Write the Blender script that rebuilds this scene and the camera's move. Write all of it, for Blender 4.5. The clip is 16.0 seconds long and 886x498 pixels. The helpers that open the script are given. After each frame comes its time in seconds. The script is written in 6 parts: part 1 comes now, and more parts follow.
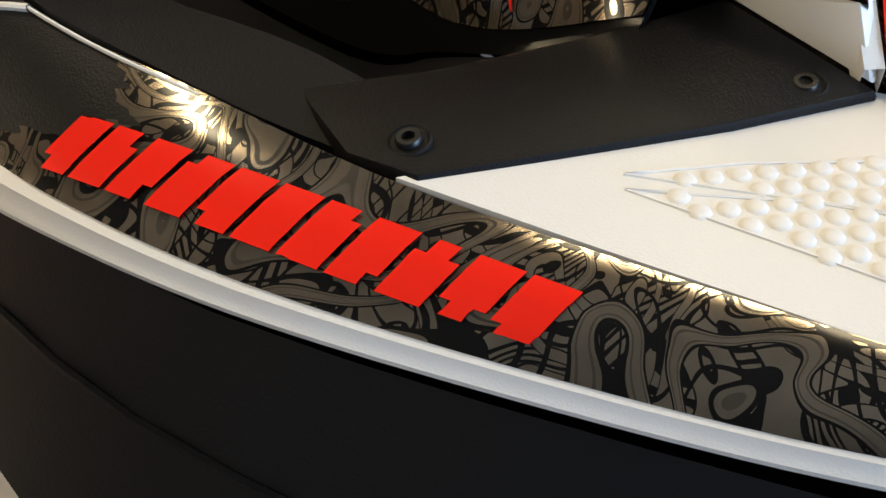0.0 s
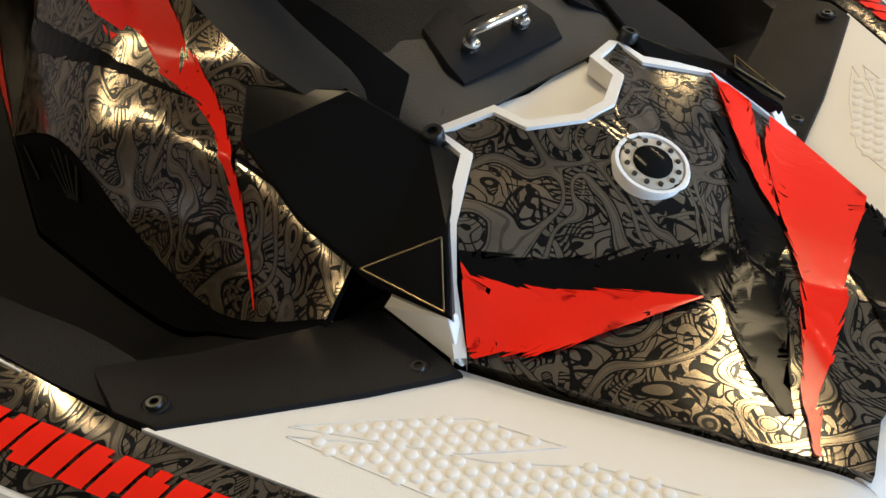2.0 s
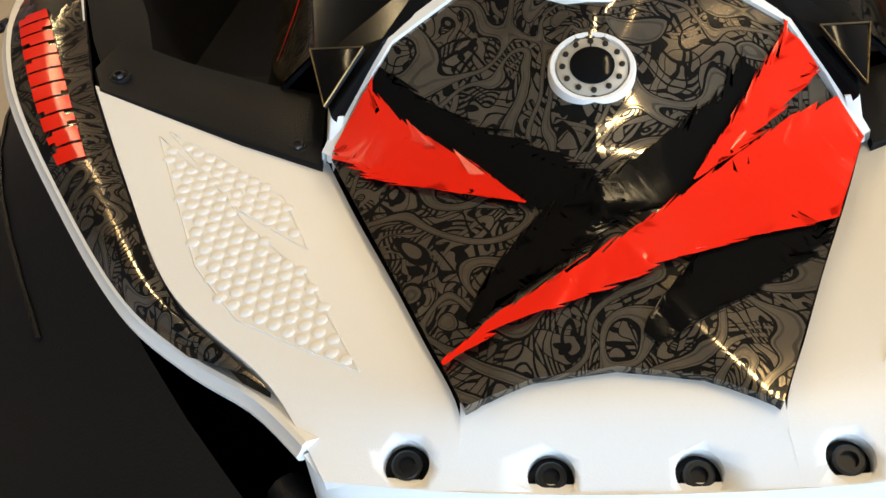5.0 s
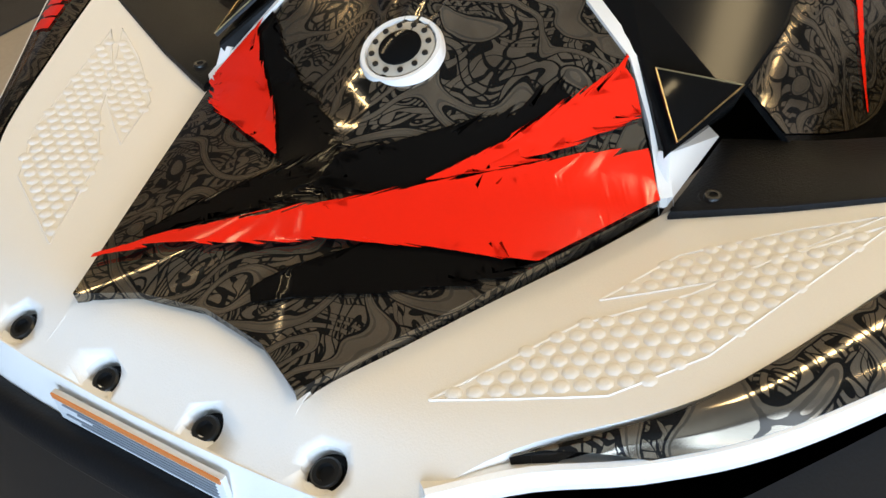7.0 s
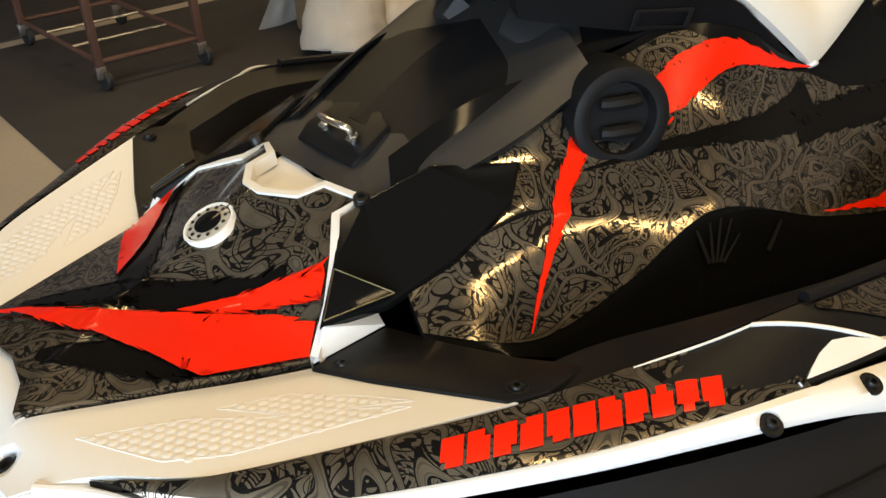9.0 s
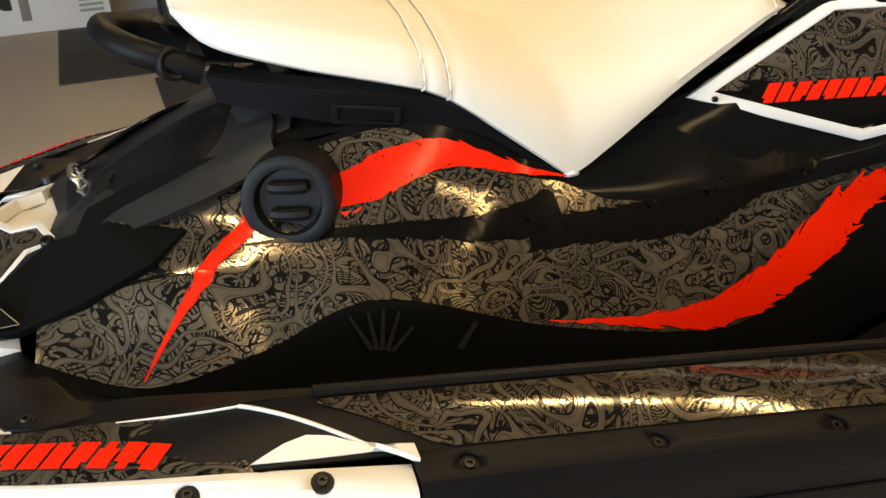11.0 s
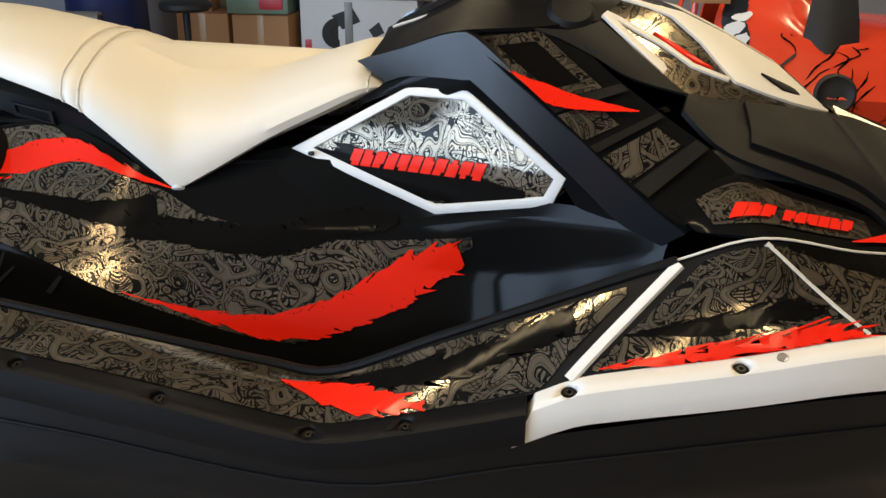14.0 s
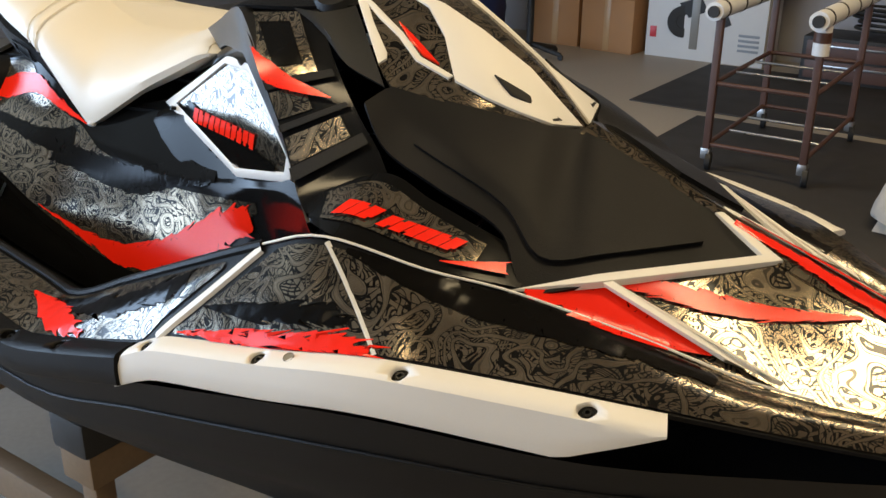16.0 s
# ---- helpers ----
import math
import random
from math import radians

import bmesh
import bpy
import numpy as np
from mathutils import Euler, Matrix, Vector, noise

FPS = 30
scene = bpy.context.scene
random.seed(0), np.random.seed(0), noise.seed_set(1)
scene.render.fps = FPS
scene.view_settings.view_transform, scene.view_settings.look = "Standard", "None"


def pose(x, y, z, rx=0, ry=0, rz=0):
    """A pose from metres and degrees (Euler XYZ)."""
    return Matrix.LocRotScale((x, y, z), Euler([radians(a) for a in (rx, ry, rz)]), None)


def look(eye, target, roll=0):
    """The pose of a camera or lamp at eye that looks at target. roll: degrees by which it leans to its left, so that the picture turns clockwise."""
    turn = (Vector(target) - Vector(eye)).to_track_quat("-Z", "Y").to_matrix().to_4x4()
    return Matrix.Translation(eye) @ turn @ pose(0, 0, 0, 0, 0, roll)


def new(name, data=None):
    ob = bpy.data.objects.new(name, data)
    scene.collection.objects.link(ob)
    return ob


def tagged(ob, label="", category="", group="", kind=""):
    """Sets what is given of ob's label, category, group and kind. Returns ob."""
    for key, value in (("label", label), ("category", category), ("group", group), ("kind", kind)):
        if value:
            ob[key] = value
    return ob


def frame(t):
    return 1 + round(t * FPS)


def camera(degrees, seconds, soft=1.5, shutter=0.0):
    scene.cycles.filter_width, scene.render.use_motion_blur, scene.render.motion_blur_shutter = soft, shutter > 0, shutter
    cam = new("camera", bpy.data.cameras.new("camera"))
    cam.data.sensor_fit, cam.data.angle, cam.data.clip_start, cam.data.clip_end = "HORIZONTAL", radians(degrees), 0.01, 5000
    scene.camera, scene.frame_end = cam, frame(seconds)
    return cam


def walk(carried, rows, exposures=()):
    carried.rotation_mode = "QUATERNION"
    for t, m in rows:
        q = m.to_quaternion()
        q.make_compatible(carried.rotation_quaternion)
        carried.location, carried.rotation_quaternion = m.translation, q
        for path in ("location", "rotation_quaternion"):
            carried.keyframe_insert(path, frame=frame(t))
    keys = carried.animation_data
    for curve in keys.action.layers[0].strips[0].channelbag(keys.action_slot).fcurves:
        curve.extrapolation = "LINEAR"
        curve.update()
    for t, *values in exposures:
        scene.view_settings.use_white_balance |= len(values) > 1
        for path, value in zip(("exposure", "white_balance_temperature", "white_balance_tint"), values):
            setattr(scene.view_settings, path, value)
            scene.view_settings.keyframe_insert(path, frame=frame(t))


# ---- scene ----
cam = camera(49.37, 16.0)
ROWS = [  # seconds, place, turn
    (0.0, 0.0970, 0.5062, 1.1014, 39.35, 8.35, -126.89),
    (0.5, 0.0437, 0.4721, 1.1143, 41.28, 6.84, -128.54),
    (1.0, 0.0050, 0.4466, 1.1669, 45.72, 5.10, -131.66),
    (1.5, -0.0409, 0.4520, 1.2262, 49.36, 5.27, -132.79),
    (2.0, -0.1078, 0.4857, 1.2745, 51.75, 4.37, -130.38),
    (2.5, -0.2068, 0.5054, 1.3127, 53.27, 3.02, -125.21),
    (3.0, -0.3079, 0.4717, 1.3306, 53.56, 2.28, -119.38),
    (3.5, -0.3978, 0.3435, 1.3058, 54.58, 3.93, -110.86),
    (4.0, -0.4049, 0.2285, 1.2918, 53.59, 3.51, -103.91),
    (6.5, -0.1527, -0.2354, 1.1338, 47.70, 6.94, -63.16),
    (7.0, -0.2152, -0.3638, 1.1724, 51.42, 4.56, -58.19),
    (7.5, -0.2683, -0.4863, 1.2305, 55.40, 2.70, -54.94),
    (8.0, -0.2459, -0.6110, 1.2945, 57.90, 2.31, -49.61),
    (10.5, 0.3552, -1.1681, 1.3411, 63.26, 3.51, -23.92),
    (11.0, 0.4952, -1.2374, 1.3627, 63.99, 2.59, -20.15),
    (11.5, 0.6508, -1.2942, 1.3905, 63.59, 2.14, -16.09),
    (12.0, 0.8186, -1.3760, 1.3759, 64.52, 2.12, -12.00),
    (12.5, 0.9966, -1.4569, 1.3525, 66.11, 1.63, -7.90),
    (13.0, 1.1718, -1.5292, 1.3682, 66.60, 0.60, -4.16),
    (13.5, 1.3950, -1.6018, 1.3834, 67.49, 0.35, 1.00),
    (14.0, 1.6407, -1.6519, 1.3778, 68.85, -0.23, 6.83),
    (14.5, 1.8733, -1.6474, 1.3874, 69.14, -0.57, 12.04),
    (15.0, 2.1364, -1.5762, 1.4097, 68.66, 0.10, 18.78),
    (15.5, 2.4161, -1.4587, 1.4026, 68.19, 0.15, 26.88),
    (16.0, 2.6200, -1.3003, 1.3855, 67.74, -0.46, 34.92),
]
walk(cam, [(t, pose(x, y, z, rx, ry, rz)) for t, x, y, z, rx, ry, rz in ROWS],
     [(0.0, 0.28, 5900, 10), (0.5, 0.05, 5900, 10), (1.5, 0.05, 5900, 10), (2.5, 0.03, 6400, 10), (4.0, 0.08, 6700, 10), (6.5, 0.2, 6300, 10), (7.5, -0.15, 6600, 10), (8.0, 0.0, 6900, 10),
      (10.5, 0.12, 7600, 10), (12.5, -0.22, 6300, 10), (13.5, -0.02, 6300, 10), (14.5, -0.12, 6300, 10), (16.0, 0.0, 6300, 10)])

# ---- world, lamps, exposure ----
world = bpy.data.worlds.new("world")
scene.world = world
world.use_nodes = True
wn = world.node_tree.nodes
sky = wn.new("ShaderNodeTexSky")
sky.sky_type = "NISHITA"
sky.sun_disc = False
sky.sun_elevation, sky.sun_rotation = radians(35), radians(200)
world.node_tree.links.new(sky.outputs[0], wn["Background"].inputs[0])
wn["Background"].inputs[1].default_value = 0.12


def area_lamp(name, m, sx, sy, watts, colour):
    data = bpy.data.lights.new(name, "AREA")
    data.shape, data.size, data.size_y, data.energy, data.color = "RECTANGLE", sx, sy, watts, colour
    ob = new(name, data)
    ob.matrix_world = m
    return ob


DAY, WARM = (0.55, 0.74, 1.0), (1.0, 0.76, 0.42)
# daylight through the open roller doors behind the stern and beside it
area_lamp("door_daylight", look((-4.55, -2.25, 1.35), (0.8, -0.4, 0.9)), 3.8, 2.3, 330, DAY)
area_lamp("side_door_daylight", look((-2.3, -4.68, 1.25), (-2.3, 0.0, 1.0)), 2.6, 2.3, 130, DAY)
TUBES = [(x, y, 2.86) for y in (-3.2, 2.4) for x in (0.9, 2.5)] + [(0.75, -0.85, 2.86), (2.6, 0.1, 2.86), (4.3, -3.0, 2.86), (4.3, 3.1, 2.86)]
for tx, ty, tz in TUBES:
    area_lamp("tube_light", look((tx, ty, tz - 0.075), (tx, ty, 0)), 1.25, 0.13, 21, WARM)

# ---- materials ----


def material(name, colour, rough=0.5, metal=0.0, coat=0.0, grain=0.0, grain_scale=400.0, mottle=0.0, mottle_scale=6.0, bump=0.0, spec=0.5):
    """A surface with fine grain and larger mottling in colour, gloss and relief."""
    m = bpy.data.materials.new(name)
    m.use_nodes = True
    t = m.node_tree
    b = t.nodes["Principled BSDF"]
    b.inputs["Roughness"].default_value, b.inputs["Metallic"].default_value = rough, metal
    b.inputs["Coat Weight"].default_value, b.inputs["Coat Roughness"].default_value = coat, 0.04
    b.inputs["Specular IOR Level"].default_value = spec
    co = t.nodes.new("ShaderNodeTexCoord")
    big, fine = t.nodes.new("ShaderNodeTexNoise"), t.nodes.new("ShaderNodeTexNoise")
    big.inputs["Scale"].default_value, fine.inputs["Scale"].default_value = mottle_scale, grain_scale
    big.inputs["Detail"].default_value, fine.inputs["Detail"].default_value = 6, 3
    for n in (big, fine):
        t.links.new(co.outputs["Object"], n.inputs["Vector"])
    mix = t.nodes.new("ShaderNodeMixRGB")
    mix.blend_type = "MULTIPLY"
    mix.inputs[1].default_value = (*colour, 1)
    mix.inputs[0].default_value = 1
    add = t.nodes.new("ShaderNodeMath")
    add.operation = "MULTIPLY_ADD"
    t.links.new(big.outputs["Fac"], add.inputs[0])
    add.inputs[1].default_value, add.inputs[2].default_value = mottle, 1 - mottle / 2
    add2 = t.nodes.new("ShaderNodeMath")
    add2.operation = "MULTIPLY_ADD"
    t.links.new(fine.outputs["Fac"], add2.inputs[0])
    add2.inputs[1].default_value = grain
    t.links.new(add.outputs[0], add2.inputs[2])
    t.links.new(add2.outputs[0], mix.inputs[2])
    t.links.new(mix.outputs[0], b.inputs["Base Color"])
    rr = t.nodes.new("ShaderNodeMath")
    rr.operation = "MULTIPLY_ADD"
    t.links.new(big.outputs["Fac"], rr.inputs[0])
    rr.inputs[1].default_value, rr.inputs[2].default_value = rough * 0.5, rough * 0.75
    t.links.new(rr.outputs[0], b.inputs["Roughness"])
    if bump:
        bp = t.nodes.new("ShaderNodeBump")
        bp.inputs["Strength"].default_value, bp.inputs["Distance"].default_value = bump, 0.002
        t.links.new(fine.outputs["Fac"], bp.inputs["Height"])
        t.links.new(bp.outputs[0], b.inputs["Normal"])
    return m


def vinyl(name, dark, light, scale):
    """Printed vinyl: black ground with interlaced bent tubes and ribbed fillings in a muted taupe metal flake ink."""
    m = bpy.data.materials.new(name)
    m.use_nodes = True
    t = m.node_tree
    N, L = t.nodes, t.links
    b = N["Principled BSDF"]
    co = N.new("ShaderNodeTexCoord")

    def noise_tex(s, d, dist, off=0.0):
        n = N.new("ShaderNodeTexNoise")
        n.inputs["Scale"].default_value, n.inputs["Detail"].default_value, n.inputs["Distortion"].default_value = s, d, dist
        src = co.outputs["Object"]
        if off:
            mv = N.new("ShaderNodeVectorMath")
            mv.operation = "ADD"
            L.new(src, mv.inputs[0])
            mv.inputs[1].default_value = (off, off * 0.7, -off)
            src = mv.outputs[0]
        L.new(src, n.inputs["Vector"])
        return n.outputs["Fac"]

    def calc(op, a, k):
        n = N.new("ShaderNodeMath")
        n.operation = op
        L.new(a, n.inputs[0])
        if isinstance(k, (int, float)):
            n.inputs[1].default_value = k
        else:
            L.new(k, n.inputs[1])
        return n.outputs[0]

    def wave(field, k):
        return calc("SINE", calc("MULTIPLY", field, k), 0.0)

    # three layers: ribs at the bottom, tubes over them, wide tubes on top; each with a black outline
    over = wave(noise_tex(scale * 0.50, 0.4, 0.9, 3.1), 44.0)
    over_body, over_clear = calc("GREATER_THAN", over, 0.50), calc("LESS_THAN", over, 0.16)
    groove = calc("LESS_THAN", calc("ABSOLUTE", calc("SUBTRACT", over, 0.80), 0.0), 0.07)
    mid = wave(noise_tex(scale * 0.72, 0.3, 1.1, 7.7), 46.0)
    mid_body, mid_clear = calc("GREATER_THAN", mid, 0.28), calc("LESS_THAN", mid, -0.10)
    ribs = calc("GREATER_THAN", wave(noise_tex(scale * 0.8, 0.0, 0.5, 1.3), 120.0), -0.1)
    knots = calc("GREATER_THAN", wave(noise_tex(scale * 0.9, 0.0, 0.6, 5.9), 60.0), -0.82)
    low = calc("MAXIMUM", mid_body, calc("MULTIPLY", ribs, mid_clear))
    low = calc("MULTIPLY", calc("MULTIPLY", low, knots), over_clear)
    top_ = calc("SUBTRACT", over_body, calc("MULTIPLY", groove, 0.75))
    shape = calc("MINIMUM", calc("MAXIMUM", calc("MAXIMUM", low, top_), 0.0), 1.0)
    tone = calc("MULTIPLY", shape, calc("MINIMUM", calc("ADD", noise_tex(scale * 0.8, 3, 0.5), 0.25), 1.0))
    mix = N.new("ShaderNodeMixRGB")
    L.new(tone, mix.inputs[0])
    mix.inputs[1].default_value, mix.inputs[2].default_value = (*dark, 1), (*light, 1)
    L.new(mix.outputs[0], b.inputs["Base Color"])
    L.new(calc("MULTIPLY", shape, 0.8), b.inputs["Metallic"])
    L.new(calc("ADD", calc("MULTIPLY", noise_tex(60, 3, 0), 0.05), 0.10), b.inputs["Roughness"])
    b.inputs["Specular IOR Level"].default_value = 0.2
    bp = N.new("ShaderNodeBump")
    bp.inputs["Strength"].default_value, bp.inputs["Distance"].default_value = 0.35, 0.0025
    L.new(noise_tex(15, 2, 0), bp.inputs["Height"])
    L.new(bp.outputs[0], b.inputs["Normal"])
    return m


M_WHITE = material("white_plastic", (0.80, 0.78, 0.74), 0.40, grain=0.05, grain_scale=900, mottle=0.07, mottle_scale=5, bump=0.12)
M_DARK = material("matte_black_plastic", (0.0056, 0.0056, 0.0062), 0.42, grain=0.5, grain_scale=700, mottle=0.35, mottle_scale=7, bump=0.25, spec=0.13)
M_TAIL = material("grey_black_textured_plastic", (0.014, 0.014, 0.0145), 0.46, grain=0.4, grain_scale=800, mottle=0.3, mottle_scale=8, bump=0.25, spec=0.45)
M_STRUT = material("satin_black_paint", (0.008, 0.0085, 0.010), 0.34, grain=0.2, grain_scale=600, mottle=0.2, mottle_scale=6, bump=0.1, spec=0.5)
# painted glint: gold metal for the edges of the black vane facet
M_EDGE = material("gold_glint_metal", (0.30, 0.23, 0.12), 0.3, metal=0.9, mottle=0.4, mottle_scale=40)
M_HULL = material("black_hull", (0.006, 0.006, 0.0065), 0.5, grain=0.3, grain_scale=500, mottle=0.4, mottle_scale=4, bump=0.15, spec=0.2)
M_GLOSS = material("gloss_black", (0.006, 0.006, 0.006), 0.11, coat=0.0, grain=0.1, mottle=0.3, mottle_scale=9, spec=0.07)
M_VINYL = vinyl("graphic_vinyl", (0.006, 0.0055, 0.005), (0.30, 0.25, 0.185), 25.0)
M_RED = material("red_vinyl", (0.90, 0.020, 0.005), 0.17, spec=0.3, coat=0.0, grain=0.04, mottle=0.08, mottle_scale=9)
M_BLACKV = material("black_vinyl", (0.005, 0.0045, 0.004), 0.12, spec=0.08, mottle=0.2, mottle_scale=12)
M_SEAT = material("cream_seat_vinyl", (0.80, 0.755, 0.665), 0.40, grain=0.06, grain_scale=1200, mottle=0.06, mottle_scale=4, bump=0.2)
M_STEEL = material("polished_steel", (0.62, 0.6, 0.56), 0.22, metal=1.0, mottle=0.2, mottle_scale=20)
M_SCREW = material("black_screw", (0.012, 0.012, 0.012), 0.35, metal=0.3, mottle=0.3, mottle_scale=80)
M_GREY = material("grey_plastic", (0.2, 0.19, 0.17), 0.35, mottle=0.1, mottle_scale=20)
M_LABEL = material("label_white", (0.7, 0.71, 0.72), 0.4, mottle=0.06, mottle_scale=30)
M_CREAM = material("cream_plastic", (0.44, 0.40, 0.33), 0.32, mottle=0.1, mottle_scale=40)
M_ORANGE = material("label_orange", (0.62, 0.2, 0.05), 0.4, mottle=0.1, mottle_scale=40)
M_INK = material("label_ink", (0.25, 0.27, 0.3), 0.5)
M_LENS = material("dark_display", (0.01, 0.012, 0.015), 0.06, coat=0.6)

# ---- mesh helpers ----


def V(p):
    return Vector(p)


def curve(pts, n):
    """n + 1 places evenly along a smooth line through pts."""
    P = [V(p) for p in pts]
    if len(P) == 2:
        return [P[0].lerp(P[1], i / n) for i in range(n + 1)]
    fine = []
    for i in range(len(P) - 1):
        a, b, c, d = P[max(i - 1, 0)], P[i], P[i + 1], P[min(i + 2, len(P) - 1)]
        for k in range(12):
            u = k / 12
            fine.append(0.5 * (2 * b + (c - a) * u + (2 * a - 5 * b + 4 * c - d) * u * u + (3 * b - a - 3 * c + d) * u ** 3))
    fine.append(P[-1])
    return even(fine, n)


def even(fine, n):
    """n + 1 places evenly along a polyline."""
    run = [0.0]
    for a, b in zip(fine, fine[1:]):
        run.append(run[-1] + (b - a).length)
    out, j = [], 0
    for i in range(n + 1):
        s = run[-1] * i / n
        while j < len(fine) - 2 and run[j + 1] < s:
            j += 1
        u = (s - run[j]) / max(run[j + 1] - run[j], 1e-9)
        out.append(fine[j].lerp(fine[j + 1], min(max(u, 0), 1)))
    return out


def at_x(pts, xs):
    """Places on the smooth line through pts at the given x."""
    fine = curve(pts, 300)
    out = []
    for x in xs:
        j = 0
        while j < len(fine) - 2 and fine[j + 1].x < x:
            j += 1
        a, b = fine[j], fine[j + 1]
        u = min(max((x - a.x) / max(b.x - a.x, 1e-9), 0), 1)
        out.append(a.lerp(b, u))
    return out


def grid(rows, bm=None):
    """A sheet through rows of equally many places."""
    bm = bm or bmesh.new()
    vs = [[bm.verts.new(p) for p in r] for r in rows]
    for a, b in zip(vs, vs[1:]):
        for i in range(len(a) - 1):
            q = [a[i], a[i + 1], b[i + 1], b[i]]
            try:
                bm.faces.new(q)
            except ValueError:
                pass
    return bm


def loft(paths, n=24, m=3):
    """A sheet through smooth lines, with m steps from line to line."""
    rows, P = [], [curve(p, n) for p in paths]
    for k in range(len(P) - 1):
        for j in range(m):
            rows.append([a.lerp(b, j / m) for a, b in zip(P[k], P[k + 1])])
    rows.append(P[-1])
    return grid(rows)


def thick(bm, d):
    """Gives a sheet the thickness d, away from its faces' normals when d is positive."""
    bmesh.ops.remove_doubles(bm, verts=bm.verts, dist=1e-5)
    bmesh.ops.recalc_face_normals(bm, faces=bm.faces)
    bmesh.ops.solidify(bm, geom=bm.faces[:], thickness=d)
    return bm


def facing(bm, way):
    """Turns a sheet's faces so that they look along way on the whole."""
    bmesh.ops.remove_doubles(bm, verts=bm.verts, dist=1e-5)
    bmesh.ops.recalc_face_normals(bm, faces=bm.faces)
    bm.normal_update()
    if sum((f.normal.dot(V(way)) * f.calc_area() for f in bm.faces)) < 0:
        bmesh.ops.reverse_faces(bm, faces=bm.faces)
    bm.normal_update()
    return bm


def shell(bm, way, d=0.004):
    """A sheet that looks along way, made d thick behind its face."""
    facing(bm, way)
    old = bm.faces[:]
    vm = {v: bm.verts.new(v.co - v.normal * d) for v in bm.verts[:]}
    edges = [e for e in bm.edges if len(e.link_faces) == 1]
    for f in old:
        bm.faces.new([vm[v] for v in reversed(f.verts)])
    for e in edges:
        f = e.link_faces[0]
        a, b = e.verts
        loop = [l for l in f.loops if l.edge == e][0]
        a, b = loop.vert, loop.link_loop_next.vert
        bm.faces.new([b, a, vm[a], vm[b]])
    return bm


def lift(bm, way, d):
    """Moves a sheet d along its own normals, after turning it to look along way."""
    facing(bm, way)
    off = {v: v.normal.copy() for v in bm.verts}
    for v in bm.verts:
        v.co += off[v] * d
    return bm


def plate(outline, way, d=0.006, bevel=0.0):
    """A flat-sided plate with that outline, d thick behind its face."""
    bm = bmesh.new()
    f = bm.faces.new([bm.verts.new(p) for p in outline])
    bmesh.ops.triangulate(bm, faces=[f])
    shell(bm, way, d)
    if bevel:
        es = [e for e in bm.edges if len(e.link_faces) == 2 and e.calc_face_angle() > 0.9]
        bmesh.ops.bevel(bm, geom=es, offset=bevel, segments=2, affect="EDGES", profile=0.5)
    return bm


def ring(outline, inner, way, d=0.01, bevel=0.002):
    """A frame between two outlines of equally many corners."""
    n = len(outline)
    bm = bmesh.new()
    a, b = [bm.verts.new(p) for p in outline], [bm.verts.new(p) for p in inner]
    for i in range(n):
        bm.faces.new([a[i], a[(i + 1) % n], b[(i + 1) % n], b[i]])
    shell(bm, way, d)
    es = [e for e in bm.edges if len(e.link_faces) == 2 and e.calc_face_angle() > 1.0]
    bmesh.ops.bevel(bm, geom=es, offset=bevel, segments=2, affect="EDGES", profile=0.5)
    return bm


def shrink(outline, d):
    """The outline moved inwards by d, in its own plane."""
    P = [V(p) for p in outline]
    n = len(P)
    out = []
    for i in range(n):
        e1, e2 = (P[i - 1] - P[i]).normalized(), (P[(i + 1) % n] - P[i]).normalized()
        s = max((e1.cross(e2)).length, 0.25)
        out.append(P[i] + (e1 + e2) * (d / s))
    return out


def tube(path, r, n=12, bm=None, cap=True):
    """A round bar along a path."""
    bm = bm or bmesh.new()
    P = [V(p) for p in path]
    rings = []
    for i, p in enumerate(P):
        d = (P[min(i + 1, len(P) - 1)] - P[max(i - 1, 0)]).normalized()
        ref = V((0, 0, 1)) if abs(d.z) < 0.9 else V((1, 0, 0))
        u = d.cross(ref).normalized()
        w = u.cross(d)
        rr = r[i] if isinstance(r, (list, tuple)) else r
        rings.append([bm.verts.new(p + (u * math.cos(2 * math.pi * k / n) + w * math.sin(2 * math.pi * k / n)) * rr) for k in range(n)])
    for a, b in zip(rings, rings[1:]):
        for k in range(n):
            bm.faces.new([a[k], a[(k + 1) % n], b[(k + 1) % n], b[k]])
    if cap:
        bm.faces.new(list(reversed(rings[0])))
        bm.faces.new(rings[-1])
    bmesh.ops.recalc_face_normals(bm, faces=bm.faces)
    return bm


def lathe(profile, centre, axis, n=32):
    """A turned body: profile of (radius, height along axis)."""
    bm = bmesh.new()
    d = V(axis).normalized()
    ref = V((0, 0, 1)) if abs(d.z) < 0.9 else V((1, 0, 0))
    u = d.cross(ref).normalized()
    w = d.cross(u)
    rows = []
    for r, h in profile:
        rows.append([bm.verts.new(V(centre) + d * h + (u * math.cos(2 * math.pi * k / n) + w * math.sin(2 * math.pi * k / n)) * max(r, 1e-4)) for k in range(n)])
    for a, b in zip(rows, rows[1:]):
        for k in range(n):
            bm.faces.new([a[k], a[(k + 1) % n], b[(k + 1) % n], b[k]])
    bm.faces.new(rows[0])
    bm.faces.new(list(reversed(rows[-1])))
    bmesh.ops.recalc_face_normals(bm, faces=bm.faces)
    return bm


